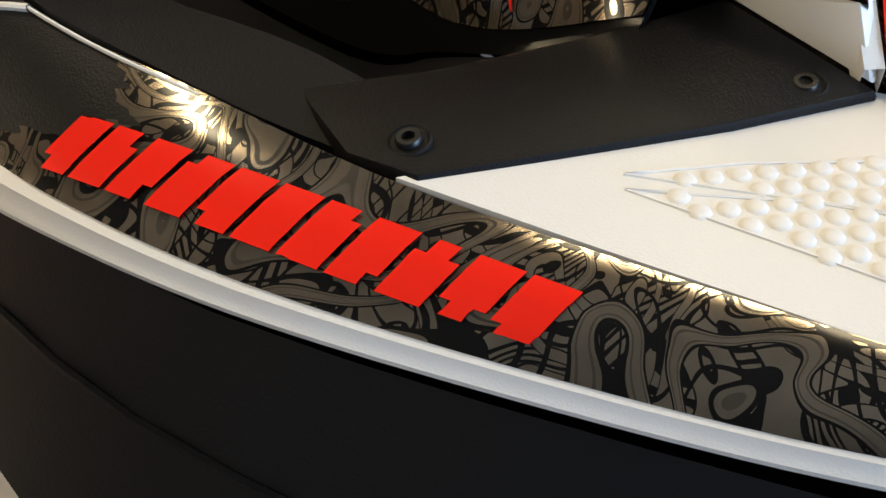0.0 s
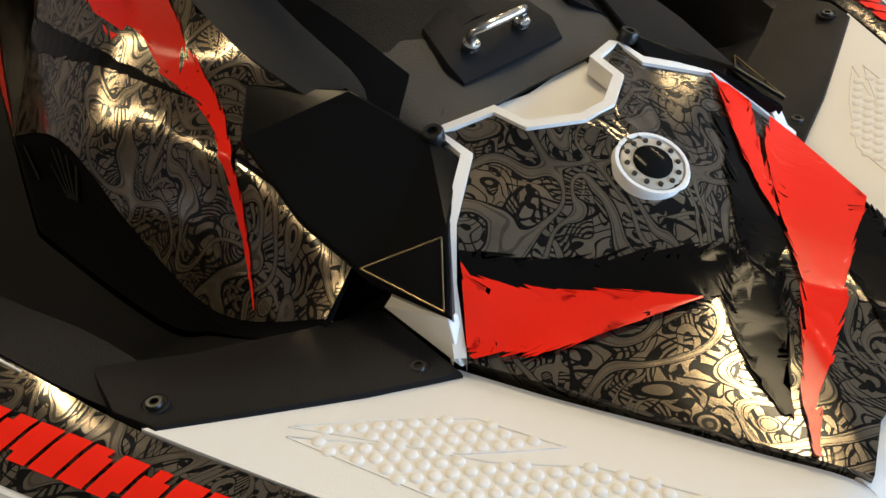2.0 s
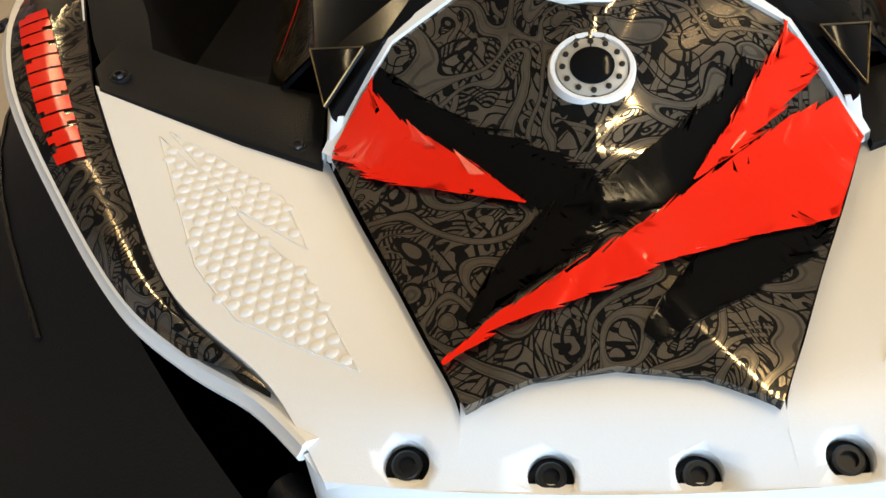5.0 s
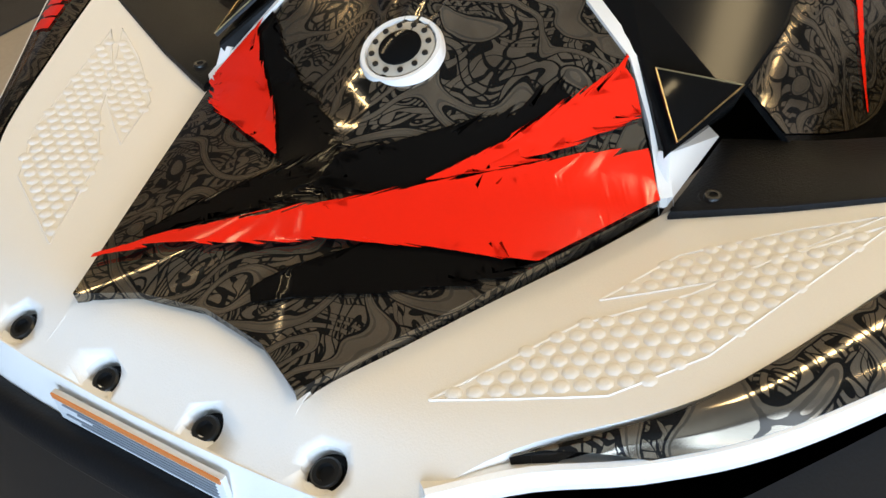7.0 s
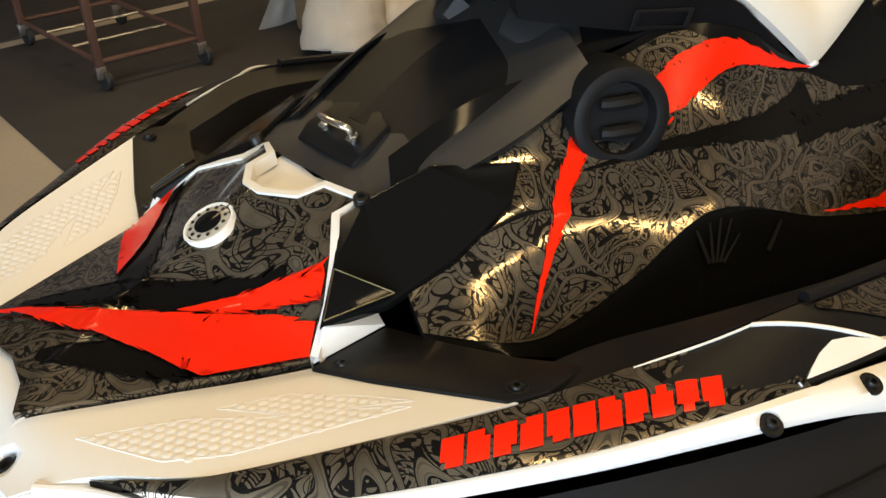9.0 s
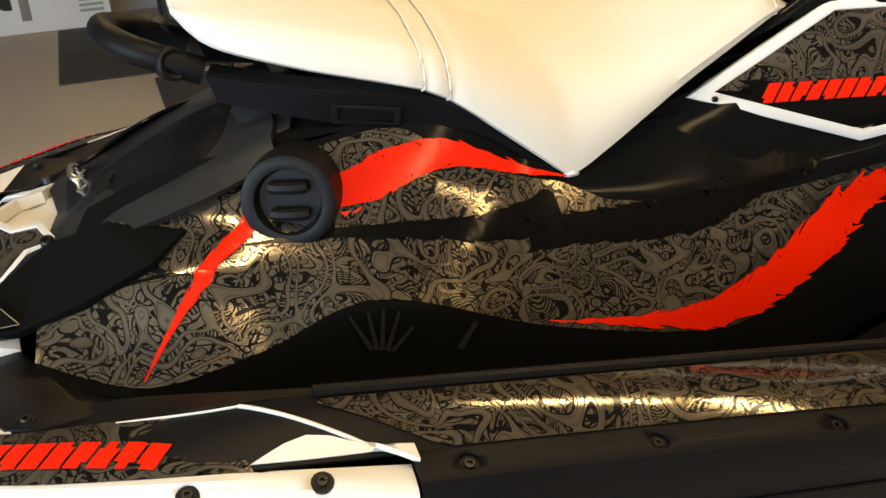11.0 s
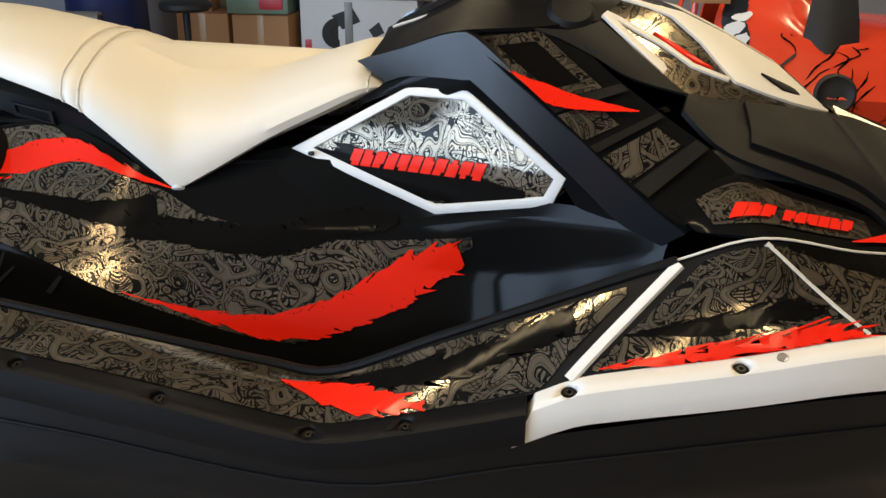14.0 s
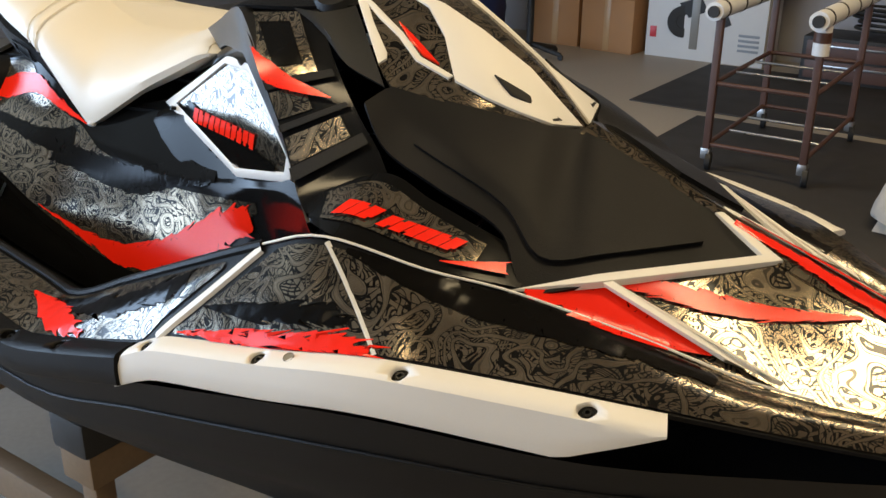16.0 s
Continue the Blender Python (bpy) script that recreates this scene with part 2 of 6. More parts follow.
def box(lo, hi, bevel=0.004, bm=None, turn=None):
    """A bevelled box from corner to corner, turned about the vertical through its middle by turn degrees."""
    b2 = bmesh.new()
    bmesh.ops.create_cube(b2, size=1)
    lo, hi = V(lo), V(hi)
    for v in b2.verts:
        v.co = V([(hi[i] - lo[i]) * v.co[i] for i in range(3)])
    if bevel:
        bmesh.ops.bevel(b2, geom=b2.edges[:], offset=min(bevel, 0.3 * min(hi[i] - lo[i] for i in range(3))), segments=2, affect="EDGES", profile=0.6)
    m = Matrix.Translation((lo + hi) / 2) @ (Matrix.Rotation(radians(turn or 0), 4, "Z"))
    bmesh.ops.transform(b2, matrix=m, verts=b2.verts)
    if bm is None:
        return b2
    join(bm, b2)
    return bm


def join(bm, other):
    """Adds other's faces to bm."""
    vm = {v: bm.verts.new(v.co) for v in other.verts}
    for f in other.faces:
        bm.faces.new([vm[v] for v in f.verts])
    other.free()
    return bm


def keel(x):
    """The craft's middle line; it lies slightly askew in the room ahead of the seat."""
    return -0.122 * max(0.0, x - 0.9)


def mirrored(bm):
    b2 = bm.copy()
    for v in b2.verts:
        v.co.y = 2 * keel(v.co.x) - v.co.y
    bmesh.ops.reverse_faces(b2, faces=b2.faces)
    return b2


def mesh_of(name, bm, mat, sharp=38):
    bm.normal_update()
    for f in bm.faces:
        f.smooth = True
    for e in bm.edges:
        e.smooth = len(e.link_faces) == 2 and e.calc_face_angle(0) < radians(sharp)
    me = bpy.data.meshes.new(name)
    bm.to_mesh(me)
    bm.free()
    me.materials.append(mat)
    return me


DECK = 0.78                 # height of the stern deck over the floor
BASE = V((1.3, 0, -0.43))   # foot of the craft, in its own measures


def thing(name, place, label, category, group="", kind=""):
    ob = new(name)
    ob.location = place
    ob.empty_display_size = 0.1
    return tagged(ob, label, category, group, kind)


def part(name, bm, mat, parent, label="", sharp=38):
    """One mesh under a thing or a part; bm in the craft's measures or, for other things, in the room's."""
    origin = BASE if parent.get("craft") else V(parent.get("origin", (0, 0, 0)))
    bmesh.ops.translate(bm, vec=-origin, verts=bm.verts)
    ob = new(name, mesh_of(name, bm, mat, sharp))
    ob.parent = parent
    if parent.get("craft"):
        ob["craft"] = 1
    elif "origin" in parent:
        ob["origin"] = parent["origin"]
    if label:
        tagged(ob, label)
    return ob


def both(name, bm, mat, parents, label="", sharp=38):
    """The part on the starboard side and its mirror image on the port side."""
    if not isinstance(parents, tuple):
        parents = (parents, parents)
    b2 = mirrored(bm)
    return part(name, bm, mat, parents[0], label, sharp), part(name, b2, mat, parents[1], label, sharp)

# ---- the jet ski: its own measures are x ahead from the stern, y to port, z up from the stern deck ----
ski = thing("jet_ski", (BASE.x, BASE.y, BASE.z + DECK), "white and black jet ski with dark graphics and red slashes", "jet ski")
ski["craft"] = 1

RIM = [(0.345, -0.396, 0.046), (0.45, -0.433, 0.056), (0.521, -0.457, 0.063), (0.60, -0.472, 0.066), (0.753, -0.475, 0.042), (1.0, -0.475, -0.002),
       (1.25, -0.477, -0.045), (1.35, -0.487, -0.048), (1.5, -0.495, 0.018), (1.65, -0.505, 0.085), (1.80, -0.512, 0.15), (1.90, -0.508, 0.182),
       (2.02, -0.469, 0.156), (2.11, -0.425, 0.136), (2.25, -0.385, 0.104), (2.40, -0.36, 0.075), (2.56, -0.30, 0.055), (2.72, -0.235, 0.04)]
RAIL = [(0.345, -0.462, 0.036), (0.45, -0.507, 0.042), (0.60, -0.535, 0.034), (0.72, -0.542, 0.018), (0.937, -0.556, -0.012), (1.141, -0.575, -0.038),
        (1.33, -0.587, -0.068), (1.40, -0.588, -0.064), (1.62, -0.588, -0.008), (1.69, -0.588, 0.022), (1.873, -0.584, 0.06), (2.023, -0.572, 0.09),
        (2.2, -0.53, 0.094), (2.325, -0.49, 0.088), (2.5, -0.40, 0.06), (2.62, -0.33, 0.045), (2.74, -0.24, 0.03)]
SIDE_SKIN, TOP_SKIN = [], []


def keep(bm, *lists):
    for l in lists:
        l.append(([v.co.copy() for v in bm.verts], [[v.index for v in f.verts] for f in bm.faces]))
    return bm


def indexed(bm):
    bm.verts.index_update()
    return bm


# hull
HULL = [(-0.03, -0.19, -0.035, -0.42, -0.15, -0.40, -0.30, -0.38), (0.12, -0.31, -0.03, -0.50, -0.14, -0.45, -0.32, -0.40), (0.40, -0.49, 0.005, -0.60, -0.12, -0.50, -0.33, -0.42),
        (0.70, -0.56, -0.03, -0.61, -0.14, -0.50, -0.34, -0.43), (1.0, -0.59, -0.065, -0.585, -0.17, -0.46, -0.34, -0.43), (1.36, -0.61, -0.118, -0.59, -0.20, -0.44, -0.35, -0.43),
        (1.62, -0.608, -0.058, -0.585, -0.17, -0.42, -0.34, -0.43), (2.0, -0.595, 0.02, -0.55, -0.12, -0.40, -0.31, -0.42), (2.26, -0.54, 0.03, -0.47, -0.10, -0.33, -0.27, -0.38),
        (2.45, -0.44, 0.03, -0.38, -0.08, -0.28, -0.20, -0.30), (2.62, -0.33, 0.025, -0.29, -0.05, -0.25, -0.11, -0.18), (2.75, -0.235, 0.02, -0.232, 0.0, -0.229, -0.02, -0.05)]
lines = [[(h[0], h[1], h[2]) for h in HULL], [(h[0], h[3], h[4]) for h in HULL], [(h[0], h[5], h[6]) for h in HULL], [(h[0], keel(h[0]), h[7]) for h in HULL]]
bm = loft(lines, 48, 4)
join(bm, mirrored(bm))
h0 = HULL[0]
ring_pts = [(h0[0], h0[1], h0[2]), (h0[0], h0[3], h0[4]), (h0[0], h0[5], h0[6]), (h0[0], 0, h0[7]), (h0[0], -h0[5], h0[6]), (h0[0], -h0[3], h0[4]), (h0[0], -h0[1], h0[2])]
bm.faces.new([bm.verts.new(p) for p in ring_pts])
bmesh.ops.remove_doubles(bm, verts=bm.verts, dist=1e-4)
bmesh.ops.recalc_face_normals(bm, faces=bm.faces)
hull = part("hull", bm, M_HULL, ski, "matte black lower hull")
seam = [a.lerp(b, 0.42) + V((0, -0.001, 0)) for a, b in zip(curve(lines[0], 48), curve(lines[1], 48))]
both("hull_seam", tube(seam[4:42], 0.0028, 6), M_DARK, hull)

# side rails: profile swept along the rail line


def sweep_rail(path, n, w0, w1, h0, h1, tip=0.0, ease=1.0, rake=0.0):
    P = curve(path, n)
    rows = []
    for i, p in enumerate(P):
        d = (P[min(i + 1, n)] - P[max(i - 1, 0)]).normalized()
        o = V((d.y, -d.x, 0)).normalized()
        w = w0 + (w1 - w0) * (i / n) ** ease
        h = h0 + (h1 - h0) * (i / n) ** ease
        h *= 1 - 0.85 * max(0, (i / n - (1 - tip)) / tip) if tip else 1
        u = V((0, 0, 1))
        bevel = min(0.004, w * 0.35, h * 0.2)
        prof = [(0, 0.001), (w * 0.55, 0.0), (w - bevel * 1.2, -min(0.0025, h * 0.15)), (w, -min(0.003, h * 0.2) - bevel), (w + 0.002, -h * 0.5), (w + 0.0015, -h + bevel), (w - 0.001, -h), (-0.012, -h - 0.004), (-0.012, -0.4 * h)]
        back = rake * max(0, 1 - i / 3)
        rows.append([p + o * a + u * b - d * (back * min(1, -b / h if b < 0 else 0)) for a, b in prof])
    bm = bmesh.new()
    vs = [[bm.verts.new(q) for q in r] for r in rows]
    k = len(vs[0])
    for a, b in zip(vs, vs[1:]):
        for i in range(k):
            bm.faces.new([a[i], a[(i + 1) % k], b[(i + 1) % k], b[i]])
    bm.faces.new(vs[0])
    bm.faces.new(list(reversed(vs[-1])))
    bmesh.ops.recalc_face_normals(bm, faces=bm.faces)
    return bm


REAR_LINE = [(0.012, -0.176, 0.012), (0.05, -0.212, 0.008), (0.085, -0.262, 0.006), (0.13, -0.315, 0.012), (0.22, -0.382, 0.02), (0.345, -0.462, 0.036),
             (0.45, -0.507, 0.042), (0.55, -0.530, 0.036), (0.69, -0.546, 0.012)]
rear_rail = both("rear_rail", sweep_rail(REAR_LINE, 60, 0.0060, 0.034, 0.012, 0.045, 0.0, 5.0), M_WHITE, ski, "white rear edge rail")
side_rail = both("side_rail", sweep_rail(at_x(RAIL, [0.692 + 0.0465 * i for i in range(21)]), 40, 0.036, 0.036, 0.05, 0.05), M_DARK, ski, "black side rail")
bow_rail = both("bow_rail", sweep_rail(at_x(RAIL, [1.632 + 0.05 * i for i in range(15)]), 40, 0.030, 0.032, 0.050, 0.060, tip=0.14, rake=0.030), M_WHITE, ski, "white bow rail")


def screw(p, way, r=0.011):
    """A recessed black screw head with a socket."""
    return lathe([(r, -0.006), (r, 0.0025), (r * 0.86, 0.004), (r * 0.5, 0.004), (r * 0.45, 0.0005), (0.0005, 0.0005)], p, way, 14)


def pocket(p, way, r=0.012):
    """A dark round well round a screw."""
    return lathe([(r, -0.008), (r, -0.0005), (r * 0.9, 0.0002), (r * 0.8, -0.0008), (0.001, -0.0008)], p, way, 16)


def hollowed(ob, cutters):
    """Cuts the cutters out of a mesh for good."""
    temps = []
    for bm in cutters:
        bmesh.ops.translate(bm, vec=-BASE, verts=bm.verts)
        c = new("cutter", mesh_of("cutter", bm, M_WHITE))
        c.parent = ob.parent
        md = ob.modifiers.new("cut", "BOOLEAN")
        md.operation, md.object, md.solver, md.use_self = "DIFFERENCE", c, "EXACT", True
        temps.append(c)
    bpy.context.view_layer.update()
    done = bpy.data.meshes.new_from_object(ob.evaluated_get(bpy.context.evaluated_depsgraph_get()))
    ob.modifiers.clear()
    ob.data = done
    for c in temps:
        bpy.data.objects.remove(c)


UPOUT = V((0, -0.45, 1)).normalized()
for xs, rails in (((0.49, 0.605), rear_rail), ((0.742, 0.937, 1.141, 1.343, 1.47), side_rail), ((1.673, 1.873, 2.067, 2.265), bow_rail)):
    cuts = [at_x(RAIL, [x])[0] + V((0, -0.021, 0.0)) for x in xs]
    for k, ob in enumerate(rails):
        tools = [lathe([(0.0105, -0.010), (0.0110, 0.0), (0.0125, 0.02)], p, UPOUT, 20) for p in cuts]
        hollowed(ob, [mirrored(b) for b in tools] if k else tools)
    for p in cuts:
        both("screw_well", lathe([(0.0108, -0.0125), (0.0108, -0.0095), (0.001, -0.0095)], p, UPOUT, 16), M_HULL, rails)
        both("screw", screw(p - UPOUT * 0.0095, UPOUT, 0.0055), M_SCREW, rails)
p = at_x(RAIL, [1.92])[0] + V((0, -0.018, 0.0012))
both("drain_hole", pocket(p, UPOUT, 0.007), M_GREY, bow_rail)

# gunwale between footwell rim and rail
XS = [0.345 + 0.03 * i for i in range(80) if 0.345 + 0.03 * i < 2.73] + [2.73]
rim, rail = at_x(RIM, XS), at_x(RAIL, XS)


def gun(u0, u1, v0, v1, n=30, m=4, rise=0.006):
    """A stretch of the gunwale from x u0 to u1; v0 and v1 give the share of the way from rim to rail at each end of it."""
    xs = [u0 + (u1 - u0) * i / n for i in range(n + 1)]
    A, B = at_x(RIM, xs), at_x(RAIL, xs)
    rows = []
    for j in range(m + 1):
        row = []
        for i in range(n + 1):
            a, b = v0(i / n), v1(i / n)
            v = a + (b - a) * j / m
            row.append(A[i].lerp(B[i], v) + V((0, 0, rise * 4 * v * (1 - v))))
        rows.append(row)
    return grid(rows)


whole = gun(0.345, 2.73, lambda u: 0, lambda u: 1, 90, 5)
keep(indexed(whole), TOP_SKIN)
both("gunwale", shell(whole, (0, -0.3, 1), 0.006), M_DARK, ski, "black plastic gunwale")


def graphic(name, bm, way, mat=None, d=0.0018, label=""):
    """A vinyl sheet laid on a panel."""
    return both(name, lift(bm, way, d), mat or M_VINYL, ski, label)


GW = (0, -0.3, 1)
# stern quarter sheet beside the white deck
outer = curve(REAR_LINE[2:8], 40)
inner = curve([(0.049, -0.203, 0.012), (0.085, -0.245, 0.018), (0.125, -0.283, 0.026), (0.23, -0.340, 0.036), (0.345, -0.396, 0.046), (0.45, -0.433, 0.056), (0.52, -0.457, 0.06)], 40)
rows = [[a.lerp(b, j / 4) + V((0, 0, 0.005 * 4 * (j / 4) * (1 - j / 4))) for a, b in zip(inner, outer)] for j in range(5)]
quarter = grid(rows)
keep(indexed(quarter), TOP_SKIN)
both("quarter_panel", shell(quarter.copy(), GW, 0.01), M_BLACKV, ski)
graphic("quarter_graphic", quarter, GW, label="taupe and black printed vinyl")
rows = []
for i in range(9):
    u = i / 8
    a = V((0.52, -0.457, 0.06)).lerp(V((0.50, -0.527, 0.038)), u)
    b = V((0.545, -0.464, 0.062)).lerp(V((0.655, -0.54, 0.024)), u)
    rows.append([a, a.lerp(b, 0.5) + V((0, 0, 0.002)), b])
graphic("quarter_tip", grid(rows), GW, M_BLACKV)
graphic("side_graphic", gun(0.62, 1.56, lambda u: 0.12, lambda u: min(0.98, 0.2 + 7 * u), 50), GW)
graphic("shoulder_graphic", gun(1.56, 1.74, lambda u: 0.12, lambda u: 0.97 - 0.75 * max(0, u - 0.45) / 0.55, 14), GW)
graphic("fin_graphic", gun(1.70, 2.03, lambda u: max(0.06, 0.92 - 2.1 * u), lambda u: 0.97, 20), GW)
graphic("bow_side_graphic", gun(1.93, 2.70, lambda u: 0.05 + max(0, 0.9 - 7.6 * u), lambda u: 0.97, 50), GW)


def strip_on(a, b, w, mat, name, parents, h=0.006, n=12):
    """A raised strip on the gunwale between two places given as (x, share)."""
    P = []
    for i in range(n + 1):
        x = a[0] + (b[0] - a[0]) * i / n
        v = a[1] + (b[1] - a[1]) * i / n
        P.append(at_x(RIM, [x])[0].lerp(at_x(RAIL, [x])[0], v) + V((0, 0, 0.006 * 4 * v * (1 - v) + h * 0.4)))
    bm = bmesh.new()
    rows = []
    for i, p in enumerate(P):
        d = (P[min(i + 1, n)] - P[max(i - 1, 0)]).normalized()
        o = d.cross(V((0, -0.4, 1))).normalized()
        u = o.cross(d)
        rows.append([p - o * w - u * h, p - o * w * 0.8 + u * h * 0.35, p + u * h * 0.6, p + o * w * 0.8 + u * h * 0.35, p + o * w - u * h])
    return both(name, facing(grid(rows), (0, -0.3, 1)), mat, parents)


strip_on((1.672, 1.0), (1.802, 0.04), 0.008, M_WHITE, "fin_strip", ski)
strip_on((1.905, 0.03), (2.023, 0.98), 0.0038, M_LABEL, "fin_strip", ski, 0.003)
edge = [p + V((0, 0, 0.004)) for p in at_x(RIM, [1.80 + 0.02 * i for i in range(33)])]
both("edge_trim", tube(edge, 0.0017, 8), M_WHITE, ski, "thin white trim line")
edge = [p + V((0, 0.002, 0.002)) for p in at_x(RIM, [0.62 + 0.0295 * i for i in range(41)])]
both("rim_bead", tube(edge, 0.007, 8), M_DARK, ski)
strip_on((0.44, 0.03), (0.55, 0.03), 0.0011, M_WHITE, "quarter_trim", ski, 0.0022)
strip_on((0.55, 0.03), (0.66, 0.92), 0.0020, M_WHITE, "quarter_trim", ski, 0.0030)
top_line = [(0.54, -0.528, 0.041), (0.60, -0.513, 0.0505), (0.65, -0.531, 0.038), (0.695, -0.556, 0.020)]
low_line = [p + V((0, 0.002, 0.0045)) for p in at_x(RAIL, [0.54, 0.60, 0.65, 0.695])]
both("rail_gusset", shell(loft([top_line, low_line], 8, 3), (0, -0.4, 1), 0.006), M_WHITE, rear_rail)

# footwell and pedestal: lines from the rim down, over the floor and up the pedestal's side
WELL = [
    [(0.352, -0.385, 0.040), (0.38, -0.40, 0.043), (0.45, -0.430, 0.055), (0.60, -0.468, 0.064), (1.0, -0.472, -0.004), (1.33, -0.482, -0.052), (1.5, -0.49, 0.014), (1.65, -0.50, 0.08), (1.80, -0.505, 0.147)],
    [(0.345, -0.345, 0.030), (0.375, -0.355, 0.032), (0.45, -0.378, 0.047), (0.60, -0.425, 0.046), (1.0, -0.452, -0.022), (1.33, -0.46, -0.070), (1.5, -0.467, -0.012), (1.65, -0.482, 0.058), (1.80, -0.49, 0.138)],
    [(0.34, -0.335, 0.026), (0.385, -0.348, 0.022), (0.46, -0.370, 0.022), (0.60, -0.416, 0.012), (1.0, -0.445, -0.055), (1.33, -0.452, -0.10), (1.5, -0.458, -0.045), (1.65, -0.474, 0.03), (1.80, -0.486, 0.130)],
    [(0.335, -0.325, 0.036), (0.39, -0.34, 0.030), (0.47, -0.36, -0.02), (0.60, -0.40, -0.08), (1.0, -0.42, -0.16), (1.33, -0.425, -0.19), (1.5, -0.43, -0.15), (1.65, -0.44, -0.08), (1.79, -0.46, 0.09)],
    [(0.315, -0.262, 0.028), (0.36, -0.262, 0.018), (0.47, -0.287, -0.028), (0.60, -0.298, -0.09), (1.0, -0.31, -0.16), (1.33, -0.31, -0.19), (1.5, -0.31, -0.15), (1.65, -0.345, -0.09), (1.785, -0.435, 0.07)],
]
PED = [
    [(0.36, -0.258, 0.016), (0.47, -0.286, -0.025), (0.60, -0.297, -0.08), (1.0, -0.306, -0.155), (1.33, -0.308, -0.185), (1.5, -0.30, -0.14), (1.65, -0.34, -0.08), (1.785, -0.43, 0.075)],
    [(0.36, -0.245, 0.03), (0.47, -0.283, -0.015), (0.60, -0.287, 0.005), (0.74, -0.285, 0.043), (0.96, -0.295, -0.048), (1.2, -0.299, -0.112), (1.4, -0.29, -0.105), (1.55, -0.285, -0.06), (1.70, -0.36, 0.02), (1.79, -0.425, 0.10)],
    [(0.37, -0.205, 0.062), (0.51, -0.221, 0.095), (0.63, -0.250, 0.07), (0.74, -0.278, 0.052), (0.96, -0.245, 0.045), (1.237, -0.245, 0.03), (1.4, -0.25, 0.01), (1.548, -0.255, 0.02), (1.70, -0.345, 0.08), (1.795, -0.42, 0.13)],
    [(0.40, -0.15, 0.098), (0.53, -0.165, 0.125), (0.624, -0.185, 0.128), (0.731, -0.205, 0.128), (0.9, -0.208, 0.128), (1.02, -0.206, 0.112), (1.237, -0.232, 0.066), (1.45, -0.238, 0.085), (1.63, -0.30, 0.125), (1.80, -0.418, 0.148)],
    [(0.44, -0.09, 0.14), (0.55, -0.115, 0.185), (0.70, -0.15, 0.20), (0.80, -0.158, 0.215), (0.9, -0.185, 0.19), (1.02, -0.19, 0.13), (1.22, -0.175, 0.165), (1.45, -0.222, 0.11), (1.64, -0.296, 0.15), (1.80, -0.415, 0.165)],
]
bm = loft(WELL, 60, 4)
both("footwell", shell(bm, (0, 0, 1), 0.004), M_DARK, ski, "dark textured footwell")
pedestal = loft(PED, 80, 5)
keep(indexed(facing(pedestal, (0, -1, 0.2))), SIDE_SKIN)
both("pedestal_side", shell(pedestal, (0, -1, 0.2), 0.004), M_GLOSS, ski, "gloss black pedestal side")
# inner top of the pedestal, under the seat
top = loft([[(0.46, -0.095, 0.14), (0.6, -0.13, 0.19), (0.8, -0.16, 0.214), (0.95, -0.18, 0.16), (1.25, -0.175, 0.17), (1.5, -0.2, 0.2)],
            [(0.46, 0, 0.15), (0.6, 0, 0.215), (0.8, 0, 0.235), (0.95, 0, 0.2), (1.25, 0, 0.2), (1.5, 0, 0.25)]], 20, 2)
both("pedestal_top", shell(top, (0, 0, 1), 0.006), M_DARK, ski)

# foot plates at the stern, with screws
plate_out = [(0.262, -0.20, 0.020), (0.285, -0.265, 0.030), (0.338, -0.388, 0.050), (0.37, -0.402, 0.051), (0.425, -0.394, 0.0475), (0.40, -0.335, 0.036), (0.375, -0.262, 0.026), (0.345, -0.205, 0.03)]
fp = both("foot_plate", plate(plate_out, (0, 0, 1), 0.016, 0.004), M_DARK, ski, "black textured foot plate")
for p in ((0.284, -0.222, 0.024), (0.358, -0.378, 0.049)):
    both("screw_well", pocket(p, (0, 0, 1), 0.010), M_HULL, fp)
    both("screw", screw(V(p) - V((0, 0, 0.002)), (0, 0, 1), 0.006), M_SCREW, fp)

# white stern deck with rows of round grip studs
deck_out = [(-0.008, -0.165, 0.003), (0.03, -0.188, 0.012), (0.06, -0.212, 0.017), (0.125, -0.281, 0.026), (0.23, -0.338, 0.037), (0.345, -0.394, 0.048)]
deck_in = [(-0.012, -0.092, -0.003), (0.0, -0.092, 0.002), (0.02, -0.089, 0.013), (0.04, -0.094, 0.017), (0.08, -0.112, 0.016), (0.14, -0.138, 0.014), (0.21, -0.170, 0.012), (0.275, -0.198, 0.012)]
sheet = loft([deck_out, deck_in], 30, 10)
keep(indexed(facing(sheet, (0, 0, 1))), TOP_SKIN)
stern_deck = both("stern_deck", shell(sheet, (0, 0, 1), 0.02), M_WHITE, ski, "white boarding deck with grip studs")
mid = loft([[(-0.012, -0.094, -0.003), (0.0, -0.093, 0.002), (0.02, -0.090, 0.013), (0.035, -0.090, 0.018), (0.06, -0.095, 0.018)], [(-0.014, 0, -0.006), (0.0, 0, 0.001), (0.02, 0, 0.012), (0.035, 0, 0.018), (0.06, 0, 0.020)]], 8, 4)
join(mid, mirrored(mid))
bmesh.ops.remove_doubles(mid, verts=mid.verts, dist=1e-4)
keep(indexed(facing(mid, (0, 0, 1))), TOP_SKIN)
lip_deck = part("stern_lip", shell(mid, (0, 0, 1), 0.02), M_WHITE, ski, "white transom lip")
